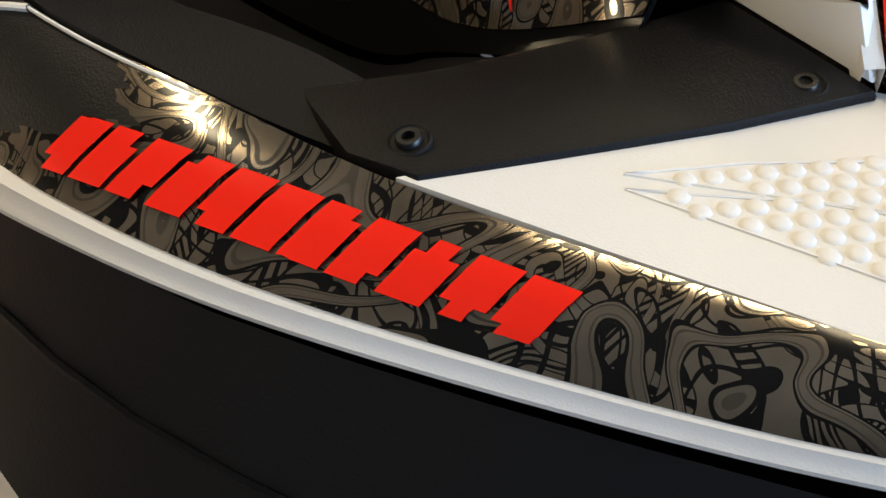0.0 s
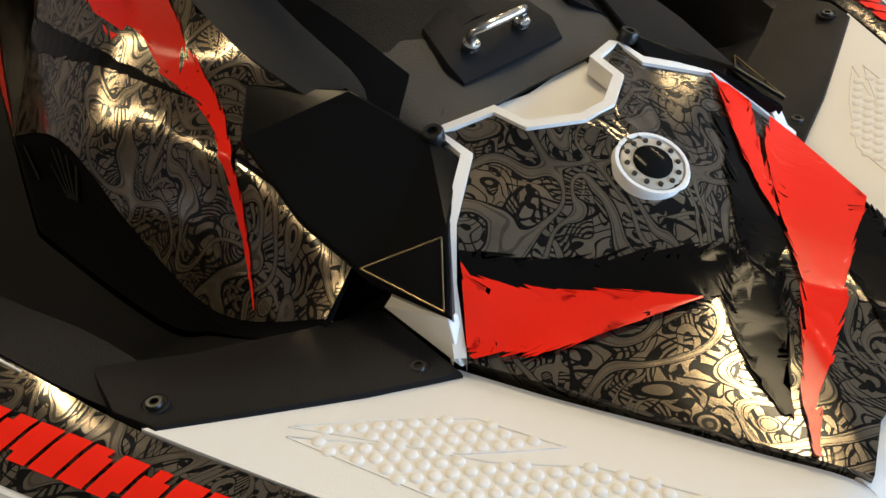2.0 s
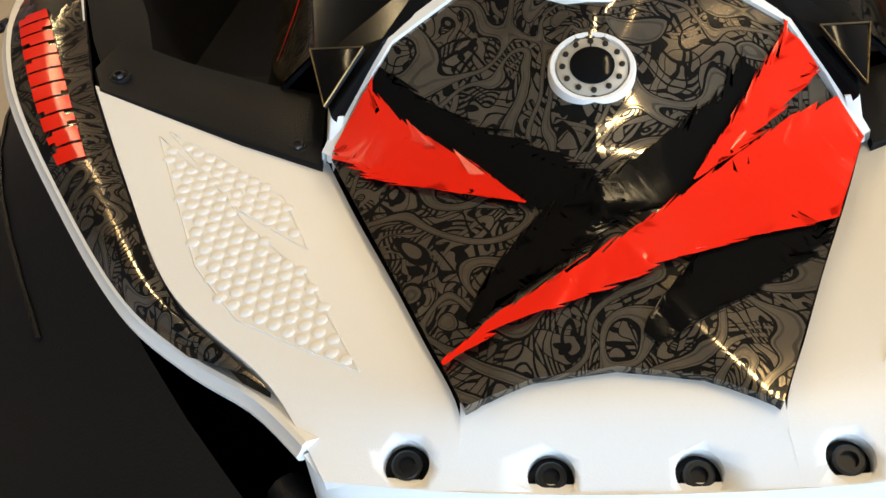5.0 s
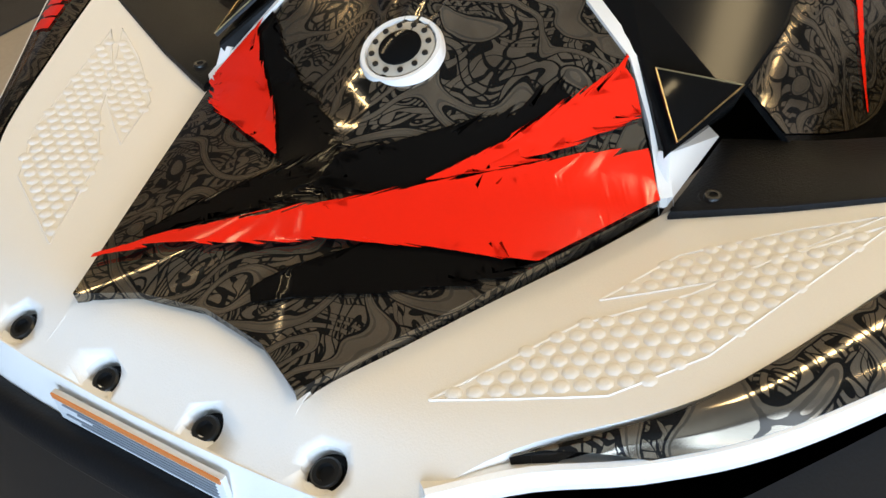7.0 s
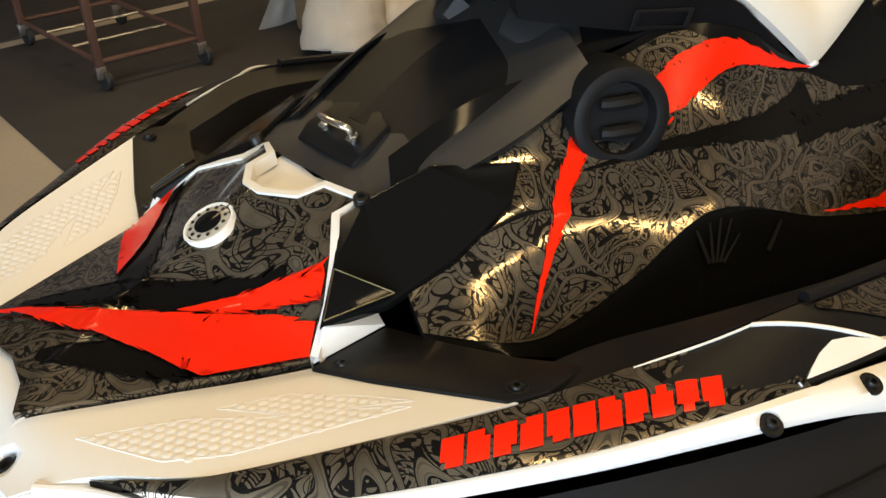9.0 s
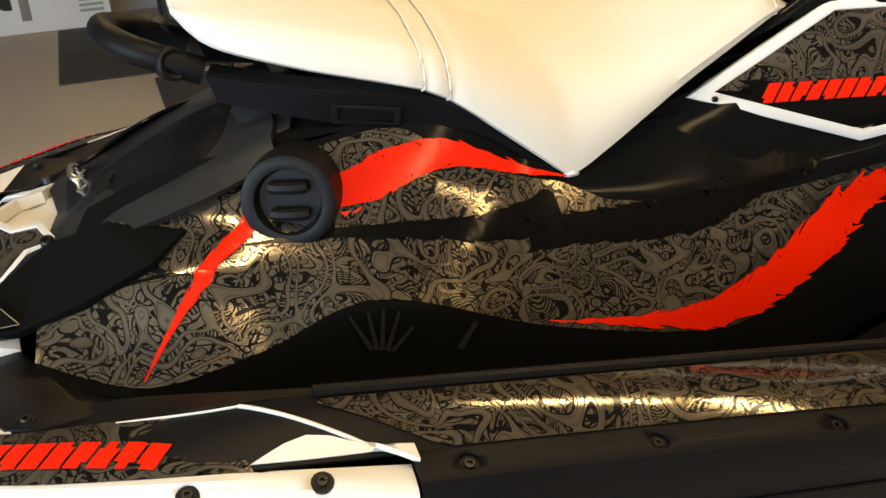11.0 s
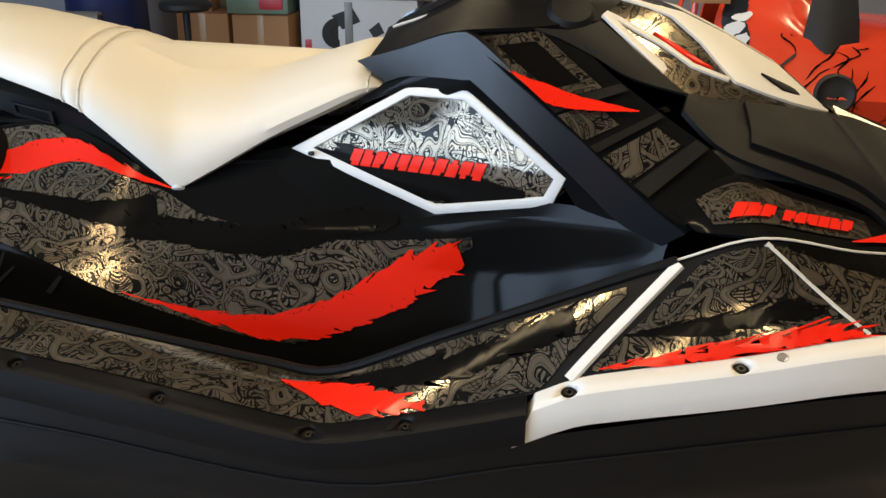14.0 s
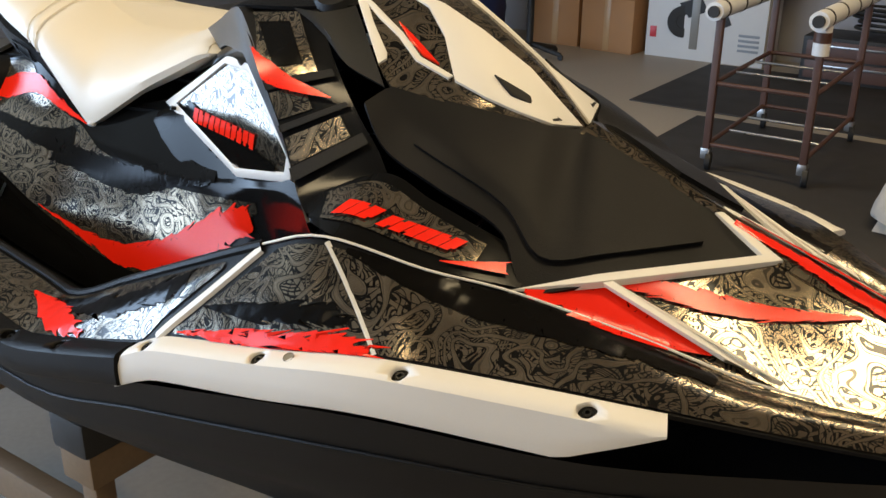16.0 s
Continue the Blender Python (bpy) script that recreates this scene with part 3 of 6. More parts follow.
# transom face under the lip
bm = loft([[(0.008, -0.178, 0.006), (-0.008, -0.15, 0.0), (-0.0135, 0, -0.004), (-0.008, 0.15, 0.0), (0.008, 0.178, 0.006)],
           [(0.004, -0.176, -0.034), (-0.014, -0.15, -0.034), (-0.020, 0, -0.034), (-0.014, 0.15, -0.034), (0.004, 0.176, -0.034)]], 24, 4)
part("transom_face", shell(bm, (-1, 0, 0), 0.008), M_WHITE, lip_deck)
bm = tube(curve([(0.02, -0.20, -0.044), (-0.018, -0.15, -0.044), (-0.026, 0, -0.044), (-0.018, 0.15, -0.044), (0.02, 0.20, -0.044)], 24), 0.013, 10)
part("transom_bumper", bm, M_HULL, ski, "black rubber stern bumper")
WELLS = [(0.003 if abs(y) > 0.1 else -0.003, y, 0.004 if abs(y) > 0.1 else 0.0) for y in (-0.12, -0.04, 0.04, 0.12)]
WELL_WAY = V((-0.35, 0, 1)).normalized()
for ob in (lip_deck, *stern_deck):
    hollowed(ob, [lathe([(0.0128, -0.011), (0.0132, 0.0), (0.0140, 0.03)], p, WELL_WAY, 28) for p in WELLS])
for p in WELLS:
    part("bolt_well", lathe([(0.0134, -0.0125), (0.0134, -0.0105), (0.001, -0.0105)], p, WELL_WAY, 24), M_HULL, lip_deck)
    part("bolt", lathe([(0.0088, -0.0106), (0.0088, -0.0040), (0.0075, -0.0028), (0.0050, -0.0028), (0.0045, -0.0060), (0.001, -0.0060)], p, WELL_WAY, 18), M_SCREW, lip_deck)
# warning label with an orange band and lines of small print
lab = part("warning_label", box((-0.0212, -0.068, -0.031), (-0.0175, 0.068, -0.009), 0.0003), M_LABEL, lip_deck, "white warning label with orange band")
part("label_band", box((-0.0222, -0.067, -0.0125), (-0.0212, 0.067, -0.0085), 0), M_ORANGE, lab)
for k in range(5):
    part("print_line", box((-0.0222, -0.062, -0.0160 - 0.0028 * k), (-0.0212, 0.06 - 0.012 * (k % 3), -0.0150 - 0.0028 * k), 0), M_INK, lab)

# raised graphic panel round the filler cap
MID0, K = (0.052, 0, 0.026), (0.154, 0, 0.044)
TL, CC = (0.026, -0.087, 0.024), (0.266, -0.193, 0.022)
S2, SB, NO = (0.326, -0.145, 0.083), (0.362, -0.096, 0.101), (0.393, -0.099, 0.108)
NA, NB, NC = (0.377, -0.060, 0.115), (0.347, -0.055, 0.111), (0.322, -0.016, 0.111)
CR = (0.241, 0, 0.076)
bm = bmesh.new()
QA = (0.045, -0.048, 0.025)
tris = [(MID0, QA, K), (QA, TL, K), (TL, CC, K), (K, CC, CR), (CC, S2, CR), (S2, SB, CR), (SB, NB, CR), (SB, NO, NA), (SB, NA, NB), (NB, NC, CR), (NC, (0.322, 0, 0.112), CR)]
for q in tris:
    bm.faces.new([bm.verts.new(p) for p in q])
join(bm, mirrored(bm))
bmesh.ops.remove_doubles(bm, verts=bm.verts, dist=1e-4)
bmesh.ops.subdivide_edges(bm, edges=bm.edges[:], cuts=3, use_grid_fill=True)
for k in range(3):
    bmesh.ops.smooth_vert(bm, verts=[v for v in bm.verts if not v.is_boundary and (v.co - V(K)).length > 0.02], factor=0.35, use_axis_x=False, use_axis_y=False, use_axis_z=True)
facing(bm, (0, 0, 1))
PANEL_SKIN = []
keep(indexed(bm), PANEL_SKIN)
part("filler_panel", shell(bm, (-0.3, 0, 1), 0.02), M_VINYL, ski, "black and taupe vinyl panel with red slashes", 24)
# white rim along the panel's front
rimw = [CC, (0.30, -0.170, 0.055), S2, SB, NO, NA, NB, NC, (0.322, 0, 0.111)]
full = [V(p) + V((0, 0, 0.0)) for p in rimw] + [V((p[0], -p[1], p[2])) for p in reversed(rimw[:-1])]
bm = bmesh.new()
outs = []
for i, p in enumerate(full):
    d = (full[min(i + 1, len(full) - 1)] - full[max(i - 1, 0)]).normalized()
    o = V((-d.y, d.x, 0)).normalized()
    outs.append(o)
prof = [(-0.001, -0.012), (0.0, 0.003), (-0.009, 0.004), (-0.011, -0.012)]
grid([[p + o * a + V((0, 0, b)) for p, o in zip(full, outs)] for a, b in prof], bm)
part("panel_rim", facing(bm, (0, 0, 1)), M_WHITE, ski, "white edge round the filler panel")
scoop = loft([[(0.40, -0.062, 0.108), (0.37, -0.06, 0.10), (0.335, -0.045, 0.10)], [(0.40, 0, 0.10), (0.37, 0, 0.092), (0.325, 0, 0.096)], [(0.40, 0.062, 0.108), (0.37, 0.06, 0.10), (0.335, 0.045, 0.10)]], 6, 3)
part("scoop", shell(scoop, (0, 0, 1), 0.004), M_WHITE, ski, "white hand scoop")
corner = [(0.268, -0.198, 0.018), (0.285, -0.192, 0.05), (0.345, -0.187, 0.045), (0.345, -0.205, 0.03)]
both("corner_gusset", plate(corner, (0.2, -1, 0.6), 0.01, 0.002), M_WHITE, ski)

# filler cap
CAPN = (-0.42, 0, 1)
cap = part("filler_cap", lathe([(0.0305, -0.01), (0.0305, 0.003), (0.0290, 0.006), (0.0262, 0.006), (0.0250, 0.002), (0.001, 0.002)], (0.272, 0, 0.0855), CAPN, 48), M_WHITE, ski, "round cap with white ring")
part("cap_disc", lathe([(0.0245, -0.002), (0.0245, 0.005), (0.022, 0.0062), (0.0145, 0.0062), (0.0140, 0.0045), (0.001, 0.0045)], (0.272, 0, 0.0855), CAPN, 48), M_CREAM, cap, "beige ribbed ring")
part("cap_centre", lathe([(0.0155, 0.0), (0.0155, 0.0072), (0.0145, 0.0078), (0.001, 0.0078)], (0.272, 0, 0.0855), CAPN, 36), M_GLOSS, cap, "black centre")
cn = V(CAPN).normalized()
cu = V((1, 0, 0)) - cn * cn.x
cu.normalize()
for k in range(12):
    a = 2 * math.pi * k / 12
    p = V((0.272, 0, 0.0855)) + cn * 0.0063 + (cu * math.cos(a) + V((0, 1, 0)) * math.sin(a)) * 0.0205
    part("cap_rib", lathe([(0.0023, -0.001), (0.0021, 0.0010), (0.0003, 0.0011)], p, CAPN, 8), M_SCREW, cap)
for y in (-0.0065, 0.0, 0.0065):
    p = V((0.272, y, 0.0825)) + cn * 0.0081
    part("cap_mark", lathe([(0.0026, -0.001), (0.0026, 0.0004), (0.0002, 0.0004)], p, CAPN, 4), M_LABEL, cap)

# gloss side vanes beside the panel
vane = [(0.281, -0.192, 0.051), (0.325, -0.153, 0.086), (0.362, -0.104, 0.101), (0.40, -0.115, 0.118), (0.46, -0.133, 0.138), (0.545, -0.178, 0.130), (0.50, -0.215, 0.112), (0.42, -0.222, 0.082), (0.345, -0.213, 0.058)]
va = both("side_vane", plate(vane, (0, -0.4, 1), 0.012, 0.003), M_GLOSS, ski, "gloss black triangular vane", 7)
facet = [(0.284, -0.1935, 0.0545), (0.352, -0.2125, 0.0645), (0.318, -0.164, 0.0835)]
both("vane_facet", plate([V(p) + V((0, -0.002, 0.003)) for p in facet], (0, -0.5, 1), 0.003, 0.0006), M_GLOSS, va, "polished facet")
# thin gold tubes stand in for warm light caught on the facet's edges
for a, b in zip(facet, facet[1:] + facet[:1]):
    both("edge_glint", tube([V(a) + V((0, -0.002, 0.0035)), V(b) + V((0, -0.002, 0.0035))], 0.0006, 6), M_EDGE, va)
both("screw", screw((0.390, -0.110, 0.1155), (-0.2, -0.3, 1), 0.0085), M_SCREW, va)

# tail beam behind the seat with the tow eye
beam = loft([[(0.40, -0.125, 0.106), (0.47, -0.152, 0.126), (0.56, -0.172, 0.156), (0.66, -0.172, 0.190)],
             [(0.385, -0.106, 0.106), (0.45, -0.115, 0.134), (0.56, -0.135, 0.177), (0.66, -0.15, 0.212)],
             [(0.392, -0.072, 0.112), (0.46, -0.07, 0.144), (0.57, -0.085, 0.184), (0.67, -0.12, 0.225)],
             [(0.400, 0, 0.106), (0.47, 0, 0.152), (0.58, 0, 0.195), (0.68, 0, 0.24)]], 14, 3)
join(beam, mirrored(beam))
bmesh.ops.remove_doubles(beam, verts=beam.verts, dist=1e-4)
tail = part("tail_beam", shell(beam, (-0.3, 0, 1), 0.008), M_TAIL, ski, "dark grey plastic tail under the seat")
seatplate = plate([(0.415, -0.055, 0.126), (0.43, -0.058, 0.139), (0.47, -0.05, 0.155), (0.49, 0, 0.163), (0.47, 0.05, 0.155), (0.43, 0.058, 0.139), (0.415, 0.055, 0.126)], (-0.4, 0, 1), 0.01, 0.002)
eye = part("tow_eye", tube(curve([(0.438, -0.028, 0.137), (0.434, -0.028, 0.153), (0.428, -0.02, 0.158), (0.426, 0, 0.159), (0.428, 0.02, 0.158), (0.434, 0.028, 0.153), (0.438, 0.028, 0.137)], 24), 0.0042, 10), M_STEEL, ski, "polished steel U-shaped tow eye")
part("eye_plate", seatplate, M_DARK, eye)
for y in (-0.028, 0.028):
    part("eye_washer", lathe([(0.0075, -0.003), (0.0075, 0.001), (0.006, 0.002), (0.001, 0.002)], (0.4365, y, 0.144), (-0.4, 0, 1), 16), M_STEEL, eye)
both("screw", screw((0.412, -0.088, 0.115), (-0.3, -0.2, 1), 0.0075), M_SCREW, tail)
both("tail_block", plate([(0.628, -0.05, 0.222), (0.648, -0.045, 0.243), (0.70, -0.10, 0.243), (0.688, -0.125, 0.212), (0.64, -0.12, 0.196)], (-0.5, -0.6, 0.8), 0.03, 0.003), M_TAIL, ski, "chamfered block below the seat")
under = loft([[(0.60, -0.11, 0.285), (0.72, -0.155, 0.262), (0.86, -0.185, 0.236), (0.93, -0.188, 0.188), (1.01, -0.192, 0.125)],
              [(0.61, -0.105, 0.25), (0.72, -0.145, 0.222), (0.82, -0.160, 0.200), (0.92, -0.182, 0.165), (1.0, -0.190, 0.12)]], 24, 4)
us = both("seat_base", shell(under, (0, -1, 0), 0.03), M_DARK, ski, "black seat base skirt")
both("base_recess", ring([(0.735, -0.160, 0.243), (0.815, -0.176, 0.232), (0.815, -0.168, 0.208), (0.735, -0.152, 0.218)], [(0.742, -0.160, 0.239), (0.808, -0.175, 0.229), (0.808, -0.168, 0.212), (0.742, -0.153, 0.222)], (0, -1, 0.2), 0.003, 0.0005), M_HULL, us)

# round step plug on the pedestal
PA = (-0.35, -0.85, 0.1)
PC = V((0.664, -0.204, 0.152))
plug = part("step_plug", lathe([(0.058, -0.06), (0.057, -0.01), (0.055, 0.008), (0.048, 0.011), (0.040, 0.009), (0.036, -0.004), (0.001, -0.004)], PC, PA, 40), M_HULL, ski, "round matte black rubber plug")
pn = V(PA).normalized()
pu = V((0, 0, 1)) - pn * pn.z
pu.normalize()
pw = pn.cross(pu)
for k in (-1, 1):
    c = PC + pn * 0.001 + pu * (0.016 * k)
    L = 0.020
    part("plug_bar", tube([c - pw * L, c - pw * L * 0.6 + pn * 0.004, c + pw * L * 0.6 + pn * 0.004, c + pw * L], 0.008, 8), M_HULL, plug)

# seat: sections from side to side
PROFILE = [  # x, top z at the middle, bottom z at the side, half width, shoulder z
    (0.575, 0.375, 0.352, 0.075), (0.61, 0.385, 0.318, 0.118), (0.70, 0.376, 0.288, 0.155), (0.80, 0.354, 0.262, 0.180), (0.856, 0.340, 0.244, 0.191),
    (0.90, 0.333, 0.215, 0.197), (0.95, 0.312, 0.176, 0.203), (1.0, 0.292, 0.136, 0.207), (1.03, 0.286, 0.116, 0.207), (1.08, 0.280, 0.140, 0.205),
    (1.14, 0.282, 0.175, 0.200), (1.20, 0.298, 0.209, 0.194), (1.27, 0.322, 0.243, 0.186), (1.33, 0.334, 0.272, 0.178), (1.372, 0.300, 0.286, 0.166)]


def seat_row(x, zt, zb, w):
    h = zt - zb
    half = [(0, zt), (0.30, zt - 0.004), (0.55, zt - 0.03 * min(1, h / 0.12) * 0.6), (0.74, zt - 0.20 * h - 0.010), (0.87, zt - 0.36 * h - 0.006), (0.95, zt - 0.56 * h), (1.0, zt - 0.80 * h), (0.985, zb + 0.004), (0.93, zb)]
    left = [V((x, -w * a, z)) for a, z in half]
    return [V((p.x, -p.y, p.z)) for p in reversed(left)] + left[1:]


def seat_part(lo, hi, grow=0.0):
    xs = [p[0] for p in PROFILE]
    n = max(4, int((hi - lo) / 0.012))
    tops, bots, wid = ([V((p[0], p[k], 0)) for p in PROFILE] for k in (1, 2, 3))
    rows = []
    for i in range(n + 1):
        x = lo + (hi - lo) * i / n
        a, b, c = at_x(tops, [x])[0].y, at_x(bots, [x])[0].y, at_x(wid, [x])[0].y
        edge_in = 0.004 * max(0, 1 - min(x - lo, hi - x) / 0.006)
        rows.append(seat_row(x, a - edge_in, b, c - edge_in + grow))
    bm = grid(rows)
    facing(bm, (0, 0, 1))
    ends = [e for e in bm.edges if e.is_boundary]
    bmesh.ops.holes_fill(bm, edges=ends, sides=0)
    return bm


seat = part("seat", seat_part(0.575, 0.842), M_SEAT, ski, "cream white vinyl passenger seat")
part("seat_band", seat_part(0.8425, 0.872), M_SEAT, ski, "stitched seam band of the seat")
part("front_seat", seat_part(0.8725, 1.372), M_SEAT, ski, "cream white vinyl rider seat")
for x in (0.8422, 0.8722, 1.345):
    tops, bots, wid = ([V((p[0], p[k], 0)) for p in PROFILE] for k in (1, 2, 3))
    row = seat_row(x, at_x(tops, [x])[0].y, at_x(bots, [x])[0].y, at_x(wid, [x])[0].y)
    part("seam", tube(curve(row, 40), 0.0016, 6), M_SEAT, seat)
both("seat_corner", lathe([(0.012, -0.004), (0.012, 0.003), (0.008, 0.005), (0.001, 0.005)], (1.03, -0.196, 0.117), (0, -0.6, -1), 14), M_LABEL, ski, "pale plastic seat corner")

# grab handle behind the seat
gh = part("grab_handle", tube(curve([(0.60, -0.085, 0.285), (0.565, -0.082, 0.300), (0.53, -0.07, 0.315), (0.505, -0.04, 0.325), (0.497, 0, 0.33), (0.505, 0.04, 0.325), (0.53, 0.07, 0.315), (0.565, 0.082, 0.300), (0.60, 0.085, 0.285)], 40), 0.017, 14), M_DARK, ski, "dark tubular grab handle")
both("handle_end", lathe([(0.019, -0.02), (0.020, 0.004), (0.017, 0.007), (0.012, 0.004), (0.010, -0.004), (0.001, -0.004)], (0.567, -0.092, 0.300), (0.3, -1, 0.1), 24), M_HULL, gh)

# hexagonal side panel with white frame
HEX = [(1.215, -0.170, 0.184), (1.415, -0.192, 0.297), (1.507, -0.238, 0.303), (1.660, -0.314, 0.193), (1.640, -0.294, 0.143), (1.460, -0.236, 0.103)]
HW = (-0.3, -0.9, 0.25)
both("knee_frame", ring(HEX, shrink(HEX, 0.017), HW, 0.014, 0.003), M_WHITE, ski, "white hexagonal knee frame")
inner = [p + V(HW).normalized() * -0.004 for p in shrink(HEX, 0.014)]
bm = bmesh.new()
c = sum(inner, V((0, 0, 0))) / 6 + V(HW).normalized() * 0.008
cv = bm.verts.new(c)
vs = [bm.verts.new(p) for p in inner]
for i in range(6):
    bm.faces.new([vs[i], vs[(i + 1) % 6], cv])
bmesh.ops.subdivide_edges(bm, edges=bm.edges[:], cuts=3, use_grid_fill=True)
for k in range(4):
    bmesh.ops.smooth_vert(bm, verts=[v for v in bm.verts if not v.is_boundary], factor=0.5, use_axis_x=True, use_axis_y=True, use_axis_z=True)
facing(bm, HW)
keep(indexed(bm), SIDE_SKIN)
both("knee_graphic", shell(bm, HW, 0.006), M_VINYL, ski, "black and taupe vinyl knee panel")
both("screw", screw((1.252, -0.183, 0.180), HW, 0.004), M_SCREW, ski)

# strut that frames the knee panel
S_OUT = [(1.325, -0.150, 0.325), (1.40, -0.19, 0.352), (1.492, -0.240, 0.386), (1.535, -0.262, 0.372), (1.66, -0.338, 0.272), (1.76, -0.408, 0.198), (1.815, -0.448, 0.165)]
S_IN = [(1.375, -0.172, 0.297), (1.415, -0.196, 0.312), (1.500, -0.245, 0.318), (1.525, -0.258, 0.312), (1.668, -0.327, 0.200), (1.735, -0.372, 0.150), (1.79, -0.415, 0.135)]
strut = loft([S_OUT, S_IN], 36, 3)
both("strut", shell(strut, (-0.3, -0.9, 0.3), 0.03), M_STRUT, ski, "satin black angled strut")
groove = loft([[V(p) + V((0, 0.006, 0)) for p in S_IN], [(1.30, -0.165, 0.245), (1.40, -0.186, 0.285), (1.48, -0.225, 0.29), (1.51, -0.235, 0.295), (1.645, -0.30, 0.19), (1.69, -0.33, 0.14), (1.76, -0.39, 0.12)]], 24, 2)
both("strut_groove", shell(groove, (-0.3, -0.9, 0.3), 0.004), M_GLOSS, ski)
# skin between knee frame, seat and pedestal
skin = loft([[(1.02, -0.185, 0.14), (1.15, -0.162, 0.17), (1.25, -0.165, 0.20), (1.36, -0.172, 0.26), (1.40, -0.175, 0.30)],
             [(1.02, -0.198, 0.12), (1.15, -0.185, 0.135), (1.25, -0.185, 0.165), (1.42, -0.195, 0.2), (1.5, -0.21, 0.26)],
             [(1.02, -0.206, 0.112), (1.2, -0.222, 0.075), (1.45, -0.232, 0.09), (1.6, -0.275, 0.12), (1.66, -0.30, 0.17)]], 24, 3)
both("knee_skin", shell(skin, (-0.2, -1, 0.3), 0.004), M_GLOSS, ski)

# side cowl ahead of the strut, with three vents' worth of graphic bands
COWL_U = [(1.492, -0.232, 0.386), (1.60, -0.305, 0.318), (1.70, -0.365, 0.243), (1.78, -0.425, 0.190), (1.815, -0.448, 0.178)]
COWL_V = [(1.64, -0.215, 0.398), (1.72, -0.275, 0.335), (1.80, -0.325, 0.285), (1.855, -0.352, 0.252), (1.885, -0.368, 0.226)]
cowl = loft([COWL_U, COWL_V], 40, 8)
keep(indexed(facing(cowl, (0, -1, 0.5))), SIDE_SKIN)
both("side_cowl", shell(cowl, (0, -1, 0.5), 0.006), M_GLOSS, ski, "gloss black side cowl")


def band(u0, u1, v0, v1, mat, d=0.002):
    U, W = curve(COWL_U, 40), curve(COWL_V, 40)
    rows = []
    for j in range(5):
        v = v0 + (v1 - v0) * j / 4
        row = []
        for i in range(13):
            u = (u0 + (u1 - u0) * i / 12) * 40
            k = min(int(u), 39)
            row.append(U[k].lerp(U[k + 1], u - k).lerp(W[k].lerp(W[k + 1], u - k), v))
        rows.append(row)
    return both("cowl_graphic" if mat == M_VINYL else "cowl_ridge", lift(grid(rows), (0, -1, 0.5), d), mat, ski)


band(0.04, 0.40, 0.02, 0.75, M_VINYL)
band(0.10, 0.35, 0.2, 0.6, M_BLACKV, 0.003)
band(0.46, 0.58, 0.02, 0.50, M_VINYL)
band(0.61, 0.64, 0.0, 0.95, M_DARK, 0.006)
band(0.66, 0.78, 0.02, 0.80, M_VINYL)
band(0.80, 0.86, 0.0, 0.95, M_DARK, 0.008)
band(0.41, 0.455, 0.0, 0.95, M_DARK, 0.006)

# nameplate panel below the hood
NP_LO = [(1.828, -0.455, 0.172), (1.90, -0.490, 0.180), (1.96, -0.480, 0.170), (2.03, -0.455, 0.156), (2.115, -0.415, 0.142)]
NP_UP = [(1.80, -0.432, 0.190), (1.88, -0.372, 0.226), (1.96, -0.372, 0.205), (2.04, -0.372, 0.182), (2.118, -0.366, 0.158)]
np_ = loft([NP_LO, NP_UP], 30, 6)
keep(indexed(facing(np_, (0, -1, 0.7))), SIDE_SKIN)
both("name_panel", shell(np_, (0, -1, 0.7), 0.006), M_GLOSS, ski, "gloss black panel below the hood")
lo, up = curve(NP_LO, 30), curve(NP_UP, 30)
rows = [[a.lerp(b, 0.22 + (0.92 - 0.22 * i / 30 - 0.22) * j / 4) for i, (a, b) in enumerate(zip(lo, up))][3:25] for j in range(5)]
graphic("name_graphic", grid(rows), (0, -1, 0.7), d=0.002)

# hood: matte side plates with a raised lid
H_EDGE = [(1.815, -0.325, 0.300), (1.87, -0.355, 0.254), (1.96, -0.366, 0.222), (2.06, -0.372, 0.188), (2.12, -0.412, 0.140), (2.19, -0.366, 0.149), (2.335, -0.208, 0.160)]
H_MID = [(1.822, -0.290, 0.312), (1.90, -0.315, 0.275), (1.98, -0.325, 0.25), (2.07, -0.33, 0.212), (2.12, -0.34, 0.180), (2.17, -0.30, 0.184), (2.275, -0.175, 0.188)]
H_IN = [(1.826, -0.276, 0.314), (1.90, -0.262, 0.300), (1.97, -0.232, 0.287), (2.03, -0.205, 0.277), (2.05, -0.155, 0.266), (2.09, -0.165, 0.258), (2.23, -0.178, 0.203)]
both("hood_side", shell(loft([H_EDGE, H_MID, H_IN], 40, 4), (0, -0.3, 1), 0.008), M_DARK, ski, "matte black hood")
he, hm, hi_ = curve(H_EDGE, 40), curve(H_MID, 40), curve(H_IN, 40)
up = V((0, -0.001, 0.007))
lid = [[a.lerp(b, u) + up for a, b in zip(p, q)][7:37] for p, q, u in ((he, hm, 0.50), (he, hm, 0.95), (hm, hi_, 0.55), (hm, hi_, 0.93))]
both("hood_lid", shell(loft(lid, 30, 3), (0, -0.3, 1), 0.010), M_DARK, ski, "raised matte black lid")
# white chevrons round the hood
both("chevron", plate([(2.105, -0.425, 0.141), (2.19, -0.372, 0.154), (2.352, -0.205, 0.164), (2.262, -0.170, 0.196), (2.256, -0.180, 0.197), (2.328, -0.212, 0.168), (2.185, -0.357, 0.158)], (0, -0.2, 1), 0.01, 0.0015), M_WHITE, ski, "white chevron trim")

